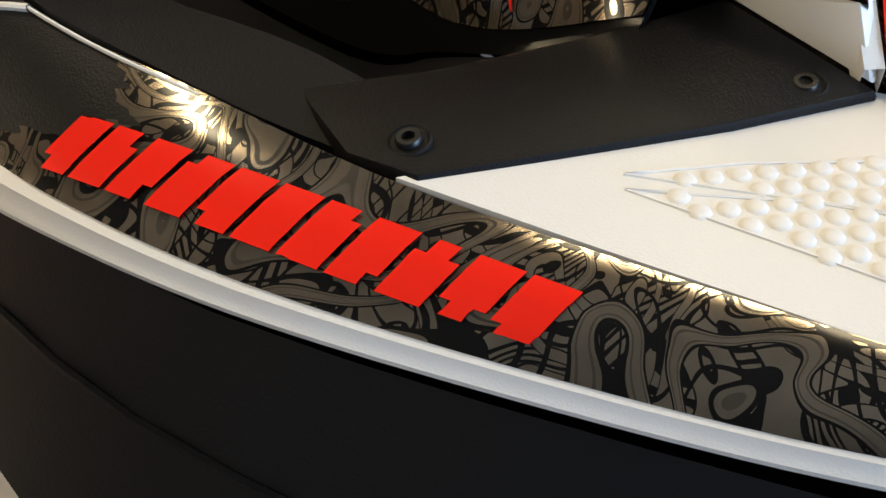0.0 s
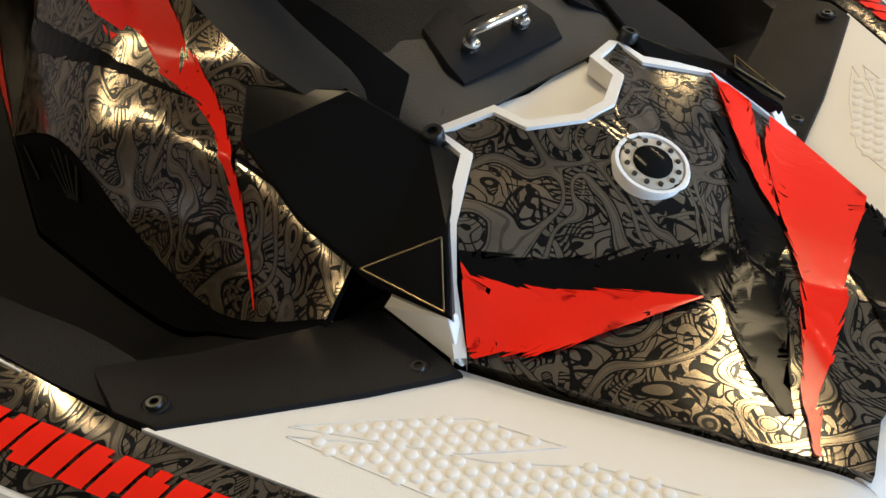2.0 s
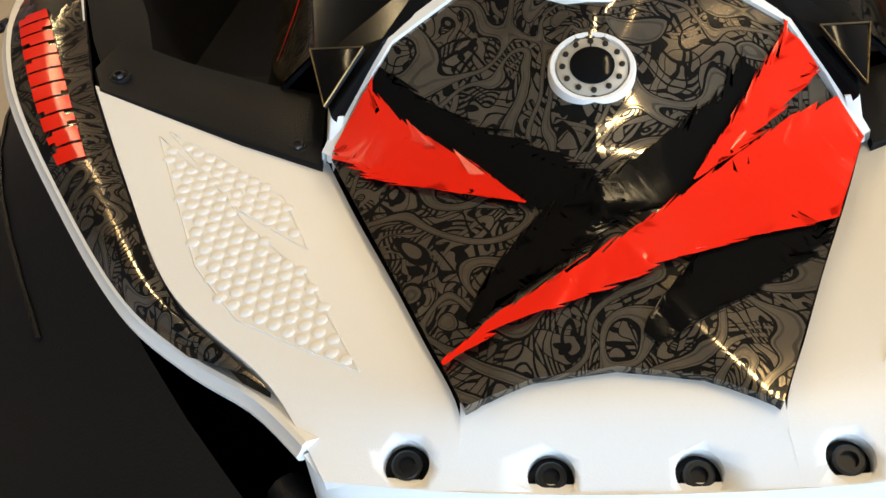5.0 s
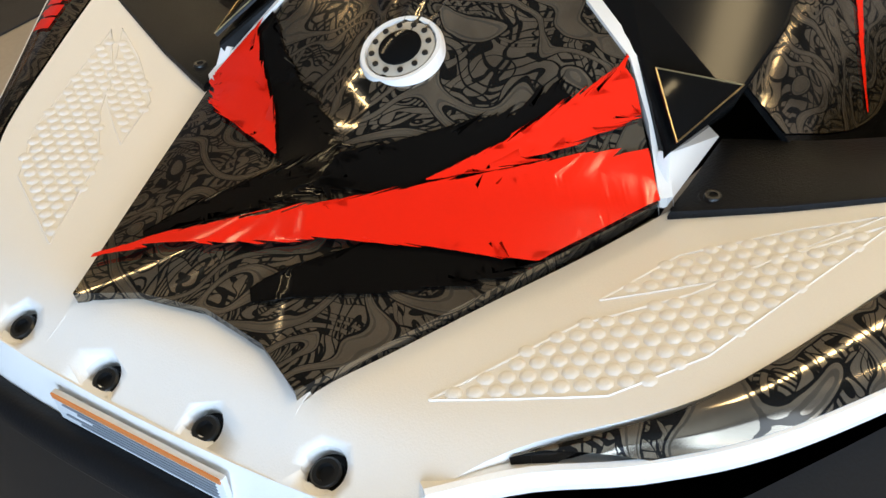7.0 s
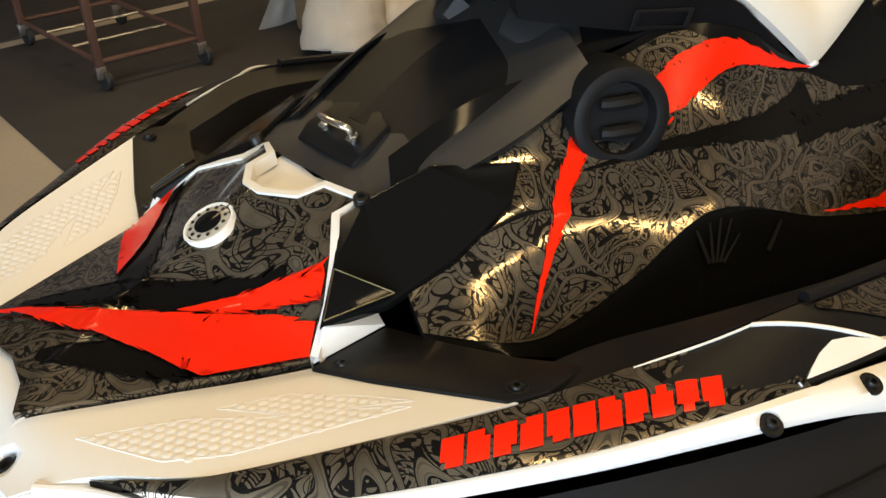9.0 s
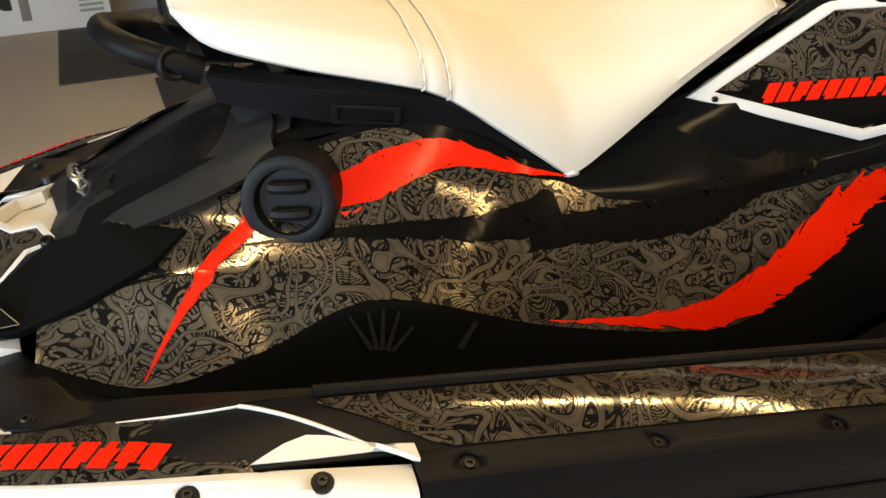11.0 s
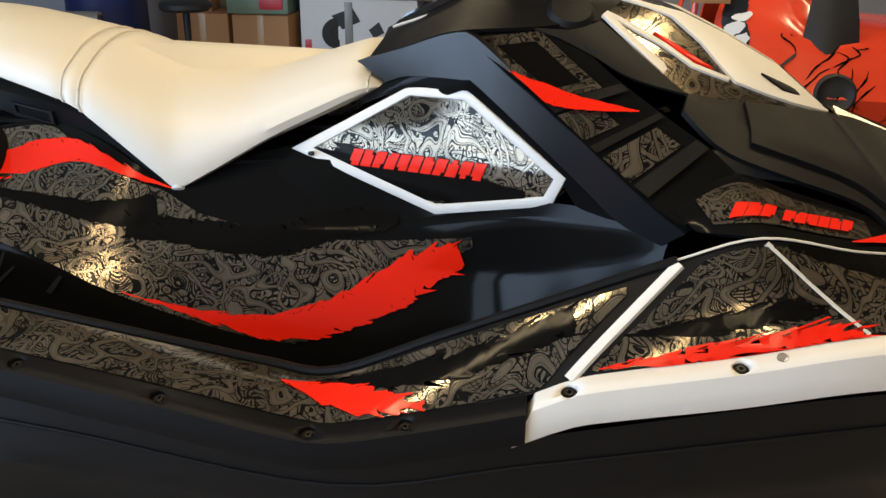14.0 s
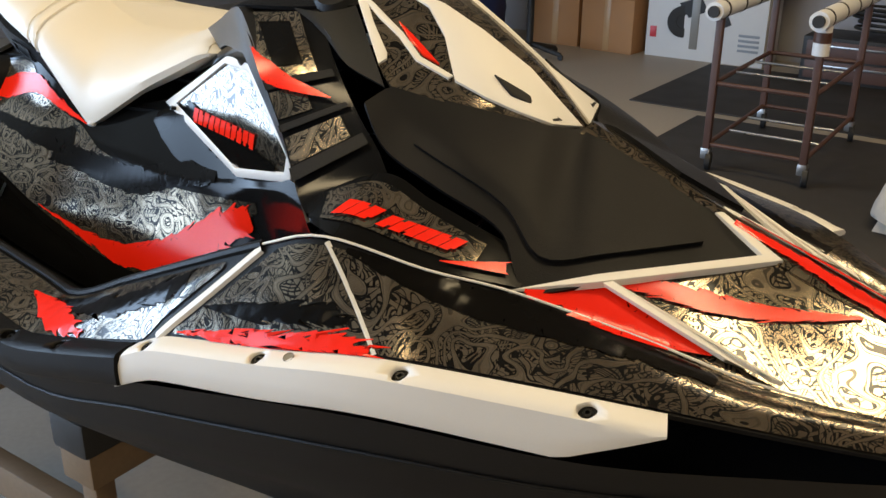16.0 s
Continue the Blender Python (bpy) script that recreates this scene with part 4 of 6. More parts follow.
# bow deck
B_EDGE = [(2.11, -0.425, 0.136), (2.25, -0.385, 0.104), (2.40, -0.36, 0.075), (2.56, -0.30, 0.055), (2.72, -0.235, 0.04)]
B_IN = [(2.11, -0.42, 0.140), (2.22, -0.33, 0.146), (2.345, -0.208, 0.158), (2.50, -0.222, 0.115), (2.70, -0.228, 0.055)]
B_C = [(x, keel(x), z) for x, z in ((2.06, 0.274), (2.255, 0.200), (2.38, 0.160), (2.52, 0.118), (2.71, 0.055))]
B_C2 = [(x, keel(x) - d, z) for x, d, z in ((2.06, 0.03, 0.266), (2.255, 0.012, 0.196), (2.38, 0.016, 0.157), (2.52, 0.012, 0.115), (2.71, 0.004, 0.054))]
bd = loft([B_EDGE, B_IN], 24, 6)
keep(indexed(facing(bd, (0.3, -0.3, 1))), TOP_SKIN)
both("bow_deck", shell(bd, (0.3, -0.3, 1), 0.006), M_VINYL, ski, "black and taupe vinyl bow deck")
bc = loft([B_C, B_C2, [(2.06, -0.18, 0.262), (2.25, -0.178, 0.193), (2.352, -0.21, 0.158), (2.50, -0.222, 0.114), (2.70, -0.229, 0.054)]], 24, 4)
keep(indexed(facing(bc, (0.3, 0, 1))), TOP_SKIN)
both("bow_centre", shell(bc, (0.3, 0, 1), 0.006), M_VINYL, ski, "black and taupe vinyl bow centre")
both("bow_strip", plate([(2.185, -0.366, 0.156), (2.198, -0.357, 0.156), (2.34, -0.345, 0.104), (2.395, -0.358, 0.084), (2.405, -0.352, 0.080), (2.345, -0.362, 0.100)], (0.2, -0.4, 1), 0.006, 0.001), M_WHITE, ski, "white bow strip")

# instrument cowl with its white frame
W_LO = [(1.702, -0.196, 0.408), (1.76, -0.238, 0.360), (1.824, -0.278, 0.314), (1.90, -0.262, 0.300), (1.97, -0.232, 0.288), (2.035, -0.205, 0.276)]
W_UP = [(1.735, -0.150, 0.428), (1.785, -0.150, 0.420), (1.85, -0.150, 0.393), (1.92, -0.150, 0.358), (1.985, -0.150, 0.320), (2.052, -0.150, 0.264)]
W_MID = [(x, keel(x), z + 0.004) for x, y, z in W_UP]
ws = loft([W_LO, W_UP, W_MID], 36, 6)
keep(indexed(facing(ws, (0, -0.6, 1))), SIDE_SKIN)
nose = both("nose_cowl", shell(ws, (0, -0.6, 1), 0.006), M_VINYL, ski, "vinyl covered instrument cowl")


def on_nose(pts, mat, name, d=0.004, label=""):
    """A plate on the nose cowl; corners as (share along, share from lower edge to upper)."""
    A, B = curve(W_LO, 60), curve(W_UP, 60)
    out = []
    for u, v in pts:
        k = min(int(u * 60), 59)
        f = u * 60 - k
        out.append(A[k].lerp(A[k + 1], f).lerp(B[k].lerp(B[k + 1], f), v) + V((0, -0.6, 0.8)) * d)
    return both(name, plate(out, (0, -0.6, 0.8), 0.006, 0.001), mat, nose, label)


on_nose([(0.0, 0.0), (0.16, 0.0), (0.325, 0.0), (0.325, 0.10), (0.30, 0.13), (0.14, 0.13), (0.0, 0.22)], M_WHITE, "nose_frame", label="white frame of the cowl")
on_nose([(0.0, 0.22), (0.06, 0.30), (0.14, 0.34), (0.26, 0.40), (0.40, 0.40), (0.55, 0.40), (0.55, 0.34), (0.40, 0.34), (0.26, 0.33), (0.14, 0.24), (0.03, 0.16)], M_WHITE, "nose_line")
on_nose([(0.0, 0.9), (0.0, 1.0), (0.25, 1.02), (0.45, 1.02), (0.70, 1.02), (1.0, 1.02), (1.0, 0.05), (0.85, 0.17), (0.72, 0.25), (0.58, 0.34), (0.50, 0.52), (0.38, 0.72), (0.22, 0.86)], M_WHITE, "nose_wedge", 0.005, "cream white nose wedge")
# slots not cut: black plates put the openings' inner shade into colour
on_nose([(0.66, 0.62), (0.78, 0.62), (0.90, 0.62), (0.88, 0.46), (0.78, 0.44)], M_HULL, "nose_slot", 0.010)
on_nose([(0.90, 0.56), (0.98, 0.52), (0.985, 0.22), (0.93, 0.36)], M_HULL, "nose_slot", 0.010)
on_nose([(0.20, 0.44), (0.30, 0.48), (0.47, 0.46), (0.40, 0.43), (0.30, 0.42)], M_RED, "nose_slash", 0.0045)

# dash, steering neck and instrument rail
dash = loft([[(1.34, -0.145, 0.325), (1.42, -0.19, 0.36), (1.492, -0.236, 0.388), (1.60, -0.23, 0.395), (1.70, -0.20, 0.402)],
             [(1.36, -0.10, 0.355), (1.44, -0.12, 0.39), (1.52, -0.15, 0.418), (1.62, -0.16, 0.425), (1.735, -0.15, 0.425)],
             [(x, keel(x), z) for x, z in ((1.36, 0.365), (1.44, 0.405), (1.52, 0.43), (1.62, 0.435), (1.735, 0.43))]], 20, 4)
da = both("dash", shell(dash, (0, -0.3, 1), 0.006), M_DARK, ski, "matte black dash")
both("dash_gap", shell(loft([[(1.60, -0.228, 0.394), (1.66, -0.225, 0.392), (1.70, -0.20, 0.402)], [(1.68, -0.245, 0.366), (1.74, -0.275, 0.335), (1.82, -0.29, 0.316)]], 8, 3), (0, -1, 0.6), 0.005), M_HULL, ski)
strip = plate([(1.375, -0.098, 0.372), (1.385, -0.098, 0.382), (1.475, -0.085, 0.430), (1.49, -0.085, 0.428), (1.485, -0.085, 0.415), (1.45, -0.09, 0.396)], (0, -1, 0.3), 0.004, 0.001)
both("display_strip", strip, M_LENS, da, "dark clear instrument strip")
both("display_edge", tube(curve([(1.375, -0.101, 0.372), (1.45, -0.093, 0.397), (1.487, -0.088, 0.416)], 8), 0.0025, 6), M_LABEL, da)
neck = part("steering_neck", lathe([(0.085, -0.06), (0.08, 0.0), (0.06, 0.05), (0.05, 0.11), (0.001, 0.12)], (1.62, -0.085, 0.42), (-0.3, 0, 1), 28), M_DARK, ski, "black rubber steering neck")
bars = part("handlebar", tube(curve([(1.44, -0.43, 0.56), (1.50, -0.30, 0.58), (1.575, -0.16, 0.562), (1.59, -0.083, 0.555), (1.575, 0.0, 0.562), (1.50, 0.14, 0.58), (1.44, 0.27, 0.56)], 36), 0.013, 12), M_DARK, ski, "black handlebar with rubber grips")
both("grip", tube(curve([(1.435, -0.44, 0.559), (1.47, -0.36, 0.572), (1.49, -0.32, 0.578)], 8), 0.018, 12), M_HULL, bars)
both("dash_pod", lathe([(0.034, -0.02), (0.036, 0.012), (0.030, 0.020), (0.001, 0.022)], (1.655, -0.185, 0.402), (0.1, -0.6, 0.9), 24), M_HULL, da)

# ---- graphics laid on the panels ----
from mathutils.bvhtree import BVHTree


def tree(skins):
    vs, fs = [], []
    for v, f in skins:
        k = len(vs)
        vs += v
        fs += [[i + k for i in q] for q in f]
    return BVHTree.FromPolygons(vs, fs)


SIDE, TOP, PANEL = tree(SIDE_SKIN), tree(TOP_SKIN), tree(PANEL_SKIN)


def snap(bm, skin, d, out):
    """Lays every corner on the nearest skin, d proud of it on the side that looks along out."""
    for v in bm.verts:
        p, n, i, dist = skin.find_nearest(v.co)
        if n.dot(out) < 0:
            n = -n
        v.co = p + n * d
    return bm


def slash(centre, widths, skin, out, d=0.0034, ragged=0.35, seed=1, n=70, m=6, taper=True):
    """A brush stroke along centre, half widths given at its points, with torn edges."""
    rnd = random.Random(seed)
    n = n * 4
    P = curve(centre, n)
    Wd = curve([(i, w, 0) for i, w in enumerate(widths)], 200)
    out = V(out).normalized()
    trail = 3.5 if widths[-1] > widths[0] else -3.5
    rows, hi, lo, dh, dl = [], 0.0, 0.0, 0.0, 0.0
    for i, p in enumerate(P):
        t = (P[min(i + 1, n)] - P[max(i - 1, 0)]).normalized()
        o = out.cross(t).normalized()
        w = max(Wd[int(200 * i / n)].y, 0.0004)
        # torn bristle marks: sudden steps out that run back slowly
        hi, lo = hi - dh, lo - dl
        if rnd.random() < 0.26:
            hi, dh = rnd.uniform(-0.6, 1.2) * ragged, rnd.uniform(0.01, 0.08) * ragged
        if rnd.random() < 0.26:
            lo, dl = rnd.uniform(-0.6, 1.2) * ragged, rnd.uniform(0.01, 0.08) * ragged
        k = min(w, 0.010)
        a, b = w + k * max(hi, -0.9), w + k * max(lo, -0.9)
        row = [p + o * (a - (a + b) * j / m) for j in range(m + 1)]
        # bristle tails trail along the stroke
        row[0] += t * ((a - w) * trail)
        row[m] += t * ((b - w) * trail)
        rows.append(row)
    return facing(snap(grid(rows), skin, d, out), out)


YS, ZU = (0, -1, 0.2), (0, -0.2, 1)
# vinyl on the pedestal
PL = [curve(p, 80) for p in PED]


def ped(u0, u1, v0, v1, n=60, m=8):
    rows = []
    for j in range(m + 1):
        row = []
        for i in range(n + 1):
            u = u0 + (u1 - u0) * i / n
            a, b = v0(u), v1(u)
            v = min(max(a + (b - a) * j / m, 0), 3.999)
            k, f = int(v), v - int(v)
            s = min(u * 80, 79.999)
            q, g = int(s), s - int(s)
            row.append(PL[k][q].lerp(PL[k][q + 1], g).lerp(PL[k + 1][q].lerp(PL[k + 1][q + 1], g), f))
        rows.append(row)
    return grid(rows)


graphic("pedestal_graphic", ped(0.0, 0.775, lambda u: 1.06 + 1.45 * max(0, (u - 0.60) / 0.175), lambda u: 3.45 if u < 0.16 else max(2.72, 3.9 - 6.0 * max(0, u - 0.27)), 90), YS, label="black and taupe printed vinyl")
both("side_slash", slash([(0.955, -0.29, -0.034), (1.067, -0.29, -0.061), (1.184, -0.29, -0.081), (1.266, -0.283, -0.072), (1.345, -0.27, -0.042), (1.41, -0.26, -0.005), (1.465, -0.25, 0.026), (1.505, -0.248, 0.040)],
                         [0.0008, 0.004, 0.010, 0.020, 0.026, 0.031, 0.033, 0.022], SIDE, YS, seed=3, ragged=0.6), M_RED, ski, "red brush slash")
both("seat_slash", slash([(0.715, -0.19, 0.128), (0.793, -0.19, 0.164), (0.858, -0.19, 0.172), (0.915, -0.19, 0.152), (0.973, -0.19, 0.125), (1.02, -0.19, 0.106)], [0.024, 0.026, 0.020, 0.012, 0.006, 0.001], SIDE, YS, seed=5), M_RED, ski, "red brush slash")
part("tail_slash", slash([(0.66, -0.17, 0.155), (0.612, -0.19, 0.120), (0.556, -0.215, 0.080), (0.508, -0.24, 0.033), (0.469, -0.27, -0.005)], [0.016, 0.012, 0.008, 0.004, 0.0008], SIDE, YS, ragged=0.4, seed=7), M_RED, ski, "thin red brush slash")
part("tail_slash", mirrored(slash([(0.735, -0.188, 0.160), (0.685, -0.182, 0.150), (0.633, -0.195, 0.124), (0.575, -0.200, 0.114), (0.515, -0.220, 0.094), (0.472, -0.241, 0.054), (0.433, -0.265, 0.010)], [0.026, 0.024, 0.017, 0.010, 0.006, 0.003, 0.0006], SIDE, YS, ragged=0.5, seed=8)), M_RED, ski, "thin red brush slash")
both("dark_stroke", slash([(0.60, -0.2, 0.10), (0.72, -0.21, 0.093), (0.83, -0.21, 0.075), (0.93, -0.21, 0.07), (1.0, -0.21, 0.08)], [0.001, 0.006, 0.012, 0.018, 0.03], SIDE, YS, 0.0026, seed=9), M_BLACKV, ski)
both("dark_stroke", slash([(0.95, -0.22, 0.055), (1.08, -0.22, 0.045), (1.2, -0.22, 0.04), (1.3, -0.22, 0.075), (1.4, -0.22, 0.095)], [0.022, 0.022, 0.024, 0.022, 0.02], SIDE, YS, 0.0026, seed=10), M_BLACKV, ski)
for k, (x, z) in enumerate(((0.702, 0.032), (0.724, 0.034), (0.743, 0.033), (0.762, 0.026), (0.777, 0.002))):   # faint emblem of fanned strokes in the footwell
    x0 = 0.724 + 0.006 * k
    both("emblem_stroke", slash([(x0, -0.289, -0.016 - 0.002 * k), (x, -0.287, z)], [0.0030, 0.0016], SIDE, YS, 0.003, 0.05, 20 + k, 8, 2), M_TAIL, ski)
both("emblem_stroke", slash([(0.832, -0.293, -0.040), (0.856, -0.29, -0.010)], [0.0045, 0.0035], SIDE, YS, 0.003, 0.1, 26, 8, 2), M_TAIL, ski)
both("knee_stroke", slash([(1.24, -0.19, 0.183), (1.33, -0.205, 0.172), (1.43, -0.235, 0.156), (1.53, -0.262, 0.150), (1.60, -0.285, 0.150)], [0.010, 0.024, 0.030, 0.026, 0.008], SIDE, YS, 0.0022, ragged=0.8, seed=34, n=40), M_BLACKV, ski)
# gunwale, fin and bow
both("gunwale_stroke", slash([(1.33, -0.515, -0.045), (1.42, -0.53, -0.04), (1.52, -0.537, -0.01), (1.60, -0.532, 0.03), (1.68, -0.53, 0.07)], [0.004, 0.014, 0.019, 0.016, 0.020], TOP, ZU, 0.0028, ragged=0.9, seed=12, n=50), M_BLACKV, ski)
both("gunwale_slash", slash([(1.285, -0.520, -0.046), (1.33, -0.530, -0.052), (1.375, -0.548, -0.056), (1.43, -0.562, -0.052), (1.49, -0.580, -0.04)], [0.002, 0.016, 0.023, 0.016, 0.003], TOP, ZU, 0.0036, ragged=0.6, seed=11, n=30), M_RED, ski, "red brush slash")
both("fin_slash", slash([(1.71, -0.580, 0.03), (1.80, -0.578, 0.05), (1.88, -0.575, 0.066), (1.95, -0.570, 0.082), (2.015, -0.570, 0.092)], [0.001, 0.008, 0.014, 0.012, 0.007], TOP, ZU, ragged=1.1, seed=13, n=50), M_RED, ski, "red flame slash")
both("fin_shadow", slash([(1.74, -0.55, 0.06), (1.82, -0.548, 0.075), (1.90, -0.545, 0.095), (1.97, -0.54, 0.10)], [0.001, 0.012, 0.016, 0.004], TOP, ZU, 0.0028, ragged=0.7, seed=14, n=40), M_BLACKV, ski)
both("bow_stroke", slash([(1.93, -0.50, 0.17), (2.05, -0.475, 0.14), (2.2, -0.425, 0.11), (2.35, -0.40, 0.085)], [0.004, 0.022, 0.026, 0.012], TOP, ZU, 0.0028, seed=15, n=50), M_BLACKV, ski)
both("bow_slash", slash([(2.12, -0.413, 0.138), (2.18, -0.385, 0.135), (2.24, -0.375, 0.12), (2.33, -0.36, 0.10)], [0.004, 0.024, 0.020, 0.002], TOP, ZU, ragged=0.3, seed=16, n=40), M_RED, ski, "red brush slash")
both("bow_slash", slash([(2.20, -0.34, 0.145), (2.26, -0.315, 0.14), (2.34, -0.29, 0.13), (2.45, -0.22, 0.11)], [0.010, 0.014, 0.010, 0.002], TOP, ZU, ragged=0.5, seed=17, n=40), M_RED, ski, "red brush slash")
both("bow_centre_slash", slash([(2.28, -0.178, 0.18), (2.36, -0.190, 0.16), (2.46, -0.205, 0.13), (2.58, -0.215, 0.09)], [0.003, 0.007, 0.008, 0.003], TOP, (0.3, 0, 1), ragged=0.3, seed=18, n=40), M_RED, ski, "red brush slash")
both("cowl_slash", slash([(1.562, -0.285, 0.334), (1.60, -0.295, 0.310), (1.66, -0.305, 0.293), (1.755, -0.315, 0.288)], [0.006, 0.016, 0.010, 0.001], SIDE, YS, 0.0085, ragged=0.2, seed=19, n=30), M_RED, ski, "red wedge")
both("name_slash", slash([(2.022, -0.446, 0.160), (2.055, -0.428, 0.160), (2.090, -0.406, 0.157)], [0.001, 0.008, 0.016], SIDE, YS, 0.004, ragged=0.25, seed=21, n=20), M_RED, ski, "red wedge")

# filler panel slashes: one wedge to port, one long stroke to starboard
PUP = (-0.35, 0, 1)
for name, centre, widths, mat, lab, seed in (
        ("panel_stroke", [(0.31, 0.165, 0.07), (0.262, 0.12, 0.05), (0.225, 0.075, 0.05), (0.19, 0.03, 0.05), (0.17, -0.02, 0.05)], [0.010, 0.018, 0.020, 0.020, 0.012], M_BLACKV, "", 29),
        ("panel_stroke", [(0.29, -0.12, 0.07), (0.245, -0.095, 0.06), (0.205, -0.05, 0.05), (0.165, 0.01, 0.05)], [0.012, 0.020, 0.020, 0.010], M_BLACKV, "", 31),
        ("panel_stroke", [(0.205, -0.15, 0.03), (0.155, -0.105, 0.03), (0.105, -0.055, 0.03), (0.07, -0.02, 0.03)], [0.022, 0.024, 0.018, 0.006], M_BLACKV, "", 33),
        ("panel_stroke", [(0.185, -0.01, 0.05), (0.15, 0.030, 0.04), (0.115, 0.064, 0.04), (0.085, 0.085, 0.03)], [0.010, 0.018, 0.014, 0.003], M_BLACKV, "", 35),
        ("panel_slash", [(0.300, 0.190, 0.05), (0.282, 0.172, 0.04), (0.242, 0.131, 0.035), (0.212, 0.090, 0.04), (0.181, 0.048, 0.04)], [0.026, 0.025, 0.021, 0.011, 0.001], M_RED, "red brush slash", 23),
        ("panel_slash", [(0.268, -0.216, 0.03), (0.240, -0.178, 0.03), (0.210, -0.138, 0.035), (0.170, -0.076, 0.04), (0.122, -0.006, 0.04), (0.098, 0.037, 0.035), (0.078, 0.072, 0.03), (0.052, 0.104, 0.03)], [0.040, 0.042, 0.037, 0.026, 0.017, 0.011, 0.006, 0.001], M_RED, "long red brush slash", 25),
        ("panel_slash", [(0.312, -0.158, 0.075), (0.285, -0.138, 0.068), (0.247, -0.106, 0.055), (0.196, -0.064, 0.05)], [0.017, 0.014, 0.008, 0.0006], M_RED, "red brush spur", 27)):
    part(name, slash(centre, widths, PANEL, PUP, 0.0016 if mat == M_BLACKV else 0.0042, 0.6, seed, 60), mat, ski, lab)

# wordmarks as rows of slanted blocks, some with clipped corners
NOTCHES = ("....|....|....|#...", "...#|....|....|....", "....|....|....|...#", "#...|....|....|....|....", "....|....|....|....|#...", "....|....|....|....", "...#|....|....|....|....",
           "....|....|....|....|...#", "#..#|....|....|....", "....|....|....|#..#", "....|....|....|....|#...")


def blocks(name, a, b, up, count, skin, out, mat, d=0.0036, gap=0.14, lean=0.45, label="", first=0):
    """A row of slanted blocks from a to b, up high, each with cuts of its own."""
    a, b, up = V(a), V(b), V(up)
    step = (b - a) / count
    for side in (0, 1):
        for k in range(count):
            cells = NOTCHES[(first + (k if side == 0 else count - 1 - k)) % len(NOTCHES)].split("|")[::-1]
            o, w = a + step * (k + gap / 2), step * (1 - gap)
            sh = step * (lean if side == 0 else -lean)
            bm, n = bmesh.new(), len(cells)
            for r, line in enumerate(cells):
                for c, mark in enumerate(line if side == 0 else line[::-1]):
                    if mark == ".":
                        corners = [(c, r), (c + 1, r), (c + 1, r + 1), (c, r + 1)]
                        bm.faces.new([bm.verts.new(o + w * (i / 4) + (sh + up) * (q / n)) for i, q in corners])
            bmesh.ops.remove_doubles(bm, verts=bm.verts, dist=1e-5)
            bmesh.ops.subdivide_edges(bm, edges=bm.edges[:], cuts=1, use_grid_fill=True)
            facing(snap(bm, skin, d, V(out)), out)
            if side:
                bm2 = mirrored(bm)
                bm.free()
                bm = bm2
            part(name, bm, mat, ski, label)


blocks("wordmark_block", (0.252, -0.404, 0.04), (0.468, -0.505, 0.045), (0.011, 0.025, 0.005), 11, TOP, (0, -0.3, 1), M_RED, label="red block of a wordmark")
blocks("wordmark_block", (1.315, -0.19, 0.168), (1.538, -0.25, 0.170), (0.002, 0, 0.026), 11, SIDE, (-0.3, -1, 0.2), M_RED, d=0.003, label="red block of a wordmark")
blocks("name_block", (1.866, -0.456, 0.190), (1.920, -0.452, 0.188), (0.003, 0.024, 0.014), 3, SIDE, (0, -1, 0.5), M_RED, d=0.005, gap=0.06, first=5)
blocks("name_block", (1.930, -0.452, 0.186), (2.026, -0.428, 0.168), (0.003, 0.022, 0.012), 6, SIDE, (0, -1, 0.5), M_RED, d=0.005, gap=0.06, first=2)

# grip studs on the stern deck, in two slanted fields a side


def inside(p, poly):
    c = False
    for (x1, y1), (x2, y2) in zip(poly, poly[1:] + poly[:1]):
        if (y1 > p[1]) != (y2 > p[1]) and p[0] < (x2 - x1) * (p[1] - y1) / (y2 - y1) + x1:
            c = not c
    return c


FIELDS = [[(0.058, -0.150), (0.10, -0.232), (0.146, -0.268), (0.285, -0.328), (0.235, -0.275), (0.19, -0.242), (0.143, -0.194)],
          [(0.168, -0.196), (0.205, -0.250), (0.292, -0.322), (0.267, -0.277), (0.225, -0.221)]]
studs = bmesh.new()
PIT = 0.0112
for poly in FIELDS:
    for i in range(40):
        for j in range(40):
            x, y = 0.04 + PIT * (i + 0.5 * (j % 2)), -0.13 - PIT * 0.866 * j
            if not inside((x, y), poly):
                continue
            p, n, q, dist = TOP.find_nearest(V((x, y, 0.03)))
            if n.z < 0:
                n = -n
            u = n.cross(V((0, 1, 0))).normalized()
            w = n.cross(u)
            rr = [[studs.verts.new(p + (u * math.cos(a * math.pi / 4) + w * math.sin(a * math.pi / 4)) * r + n * h) for a in range(8)] for r, h in ((0.0053, -0.0003), (0.0042, 0.0006), (0.0022, 0.0010))]
            for a, b in zip(rr, rr[1:]):
                for k in range(8):
                    studs.faces.new([a[k], a[(k + 1) % 8], b[(k + 1) % 8], b[k]])
            studs.faces.new(rr[-1])
    line = [V((x, y, 0.03)) for x, y in poly + poly[:1]]
    pts = []
    for a, b in zip(line, line[1:]):
        pts += [a.lerp(b, k / 8) for k in range(8)]
    pts = [TOP.find_nearest(p)[0] for p in pts + [line[0]]]
    tube(pts, 0.0008, 5, studs)
bmesh.ops.recalc_face_normals(studs, faces=studs.faces)
both("grip_studs", studs, M_WHITE, stern_deck, sharp=60)

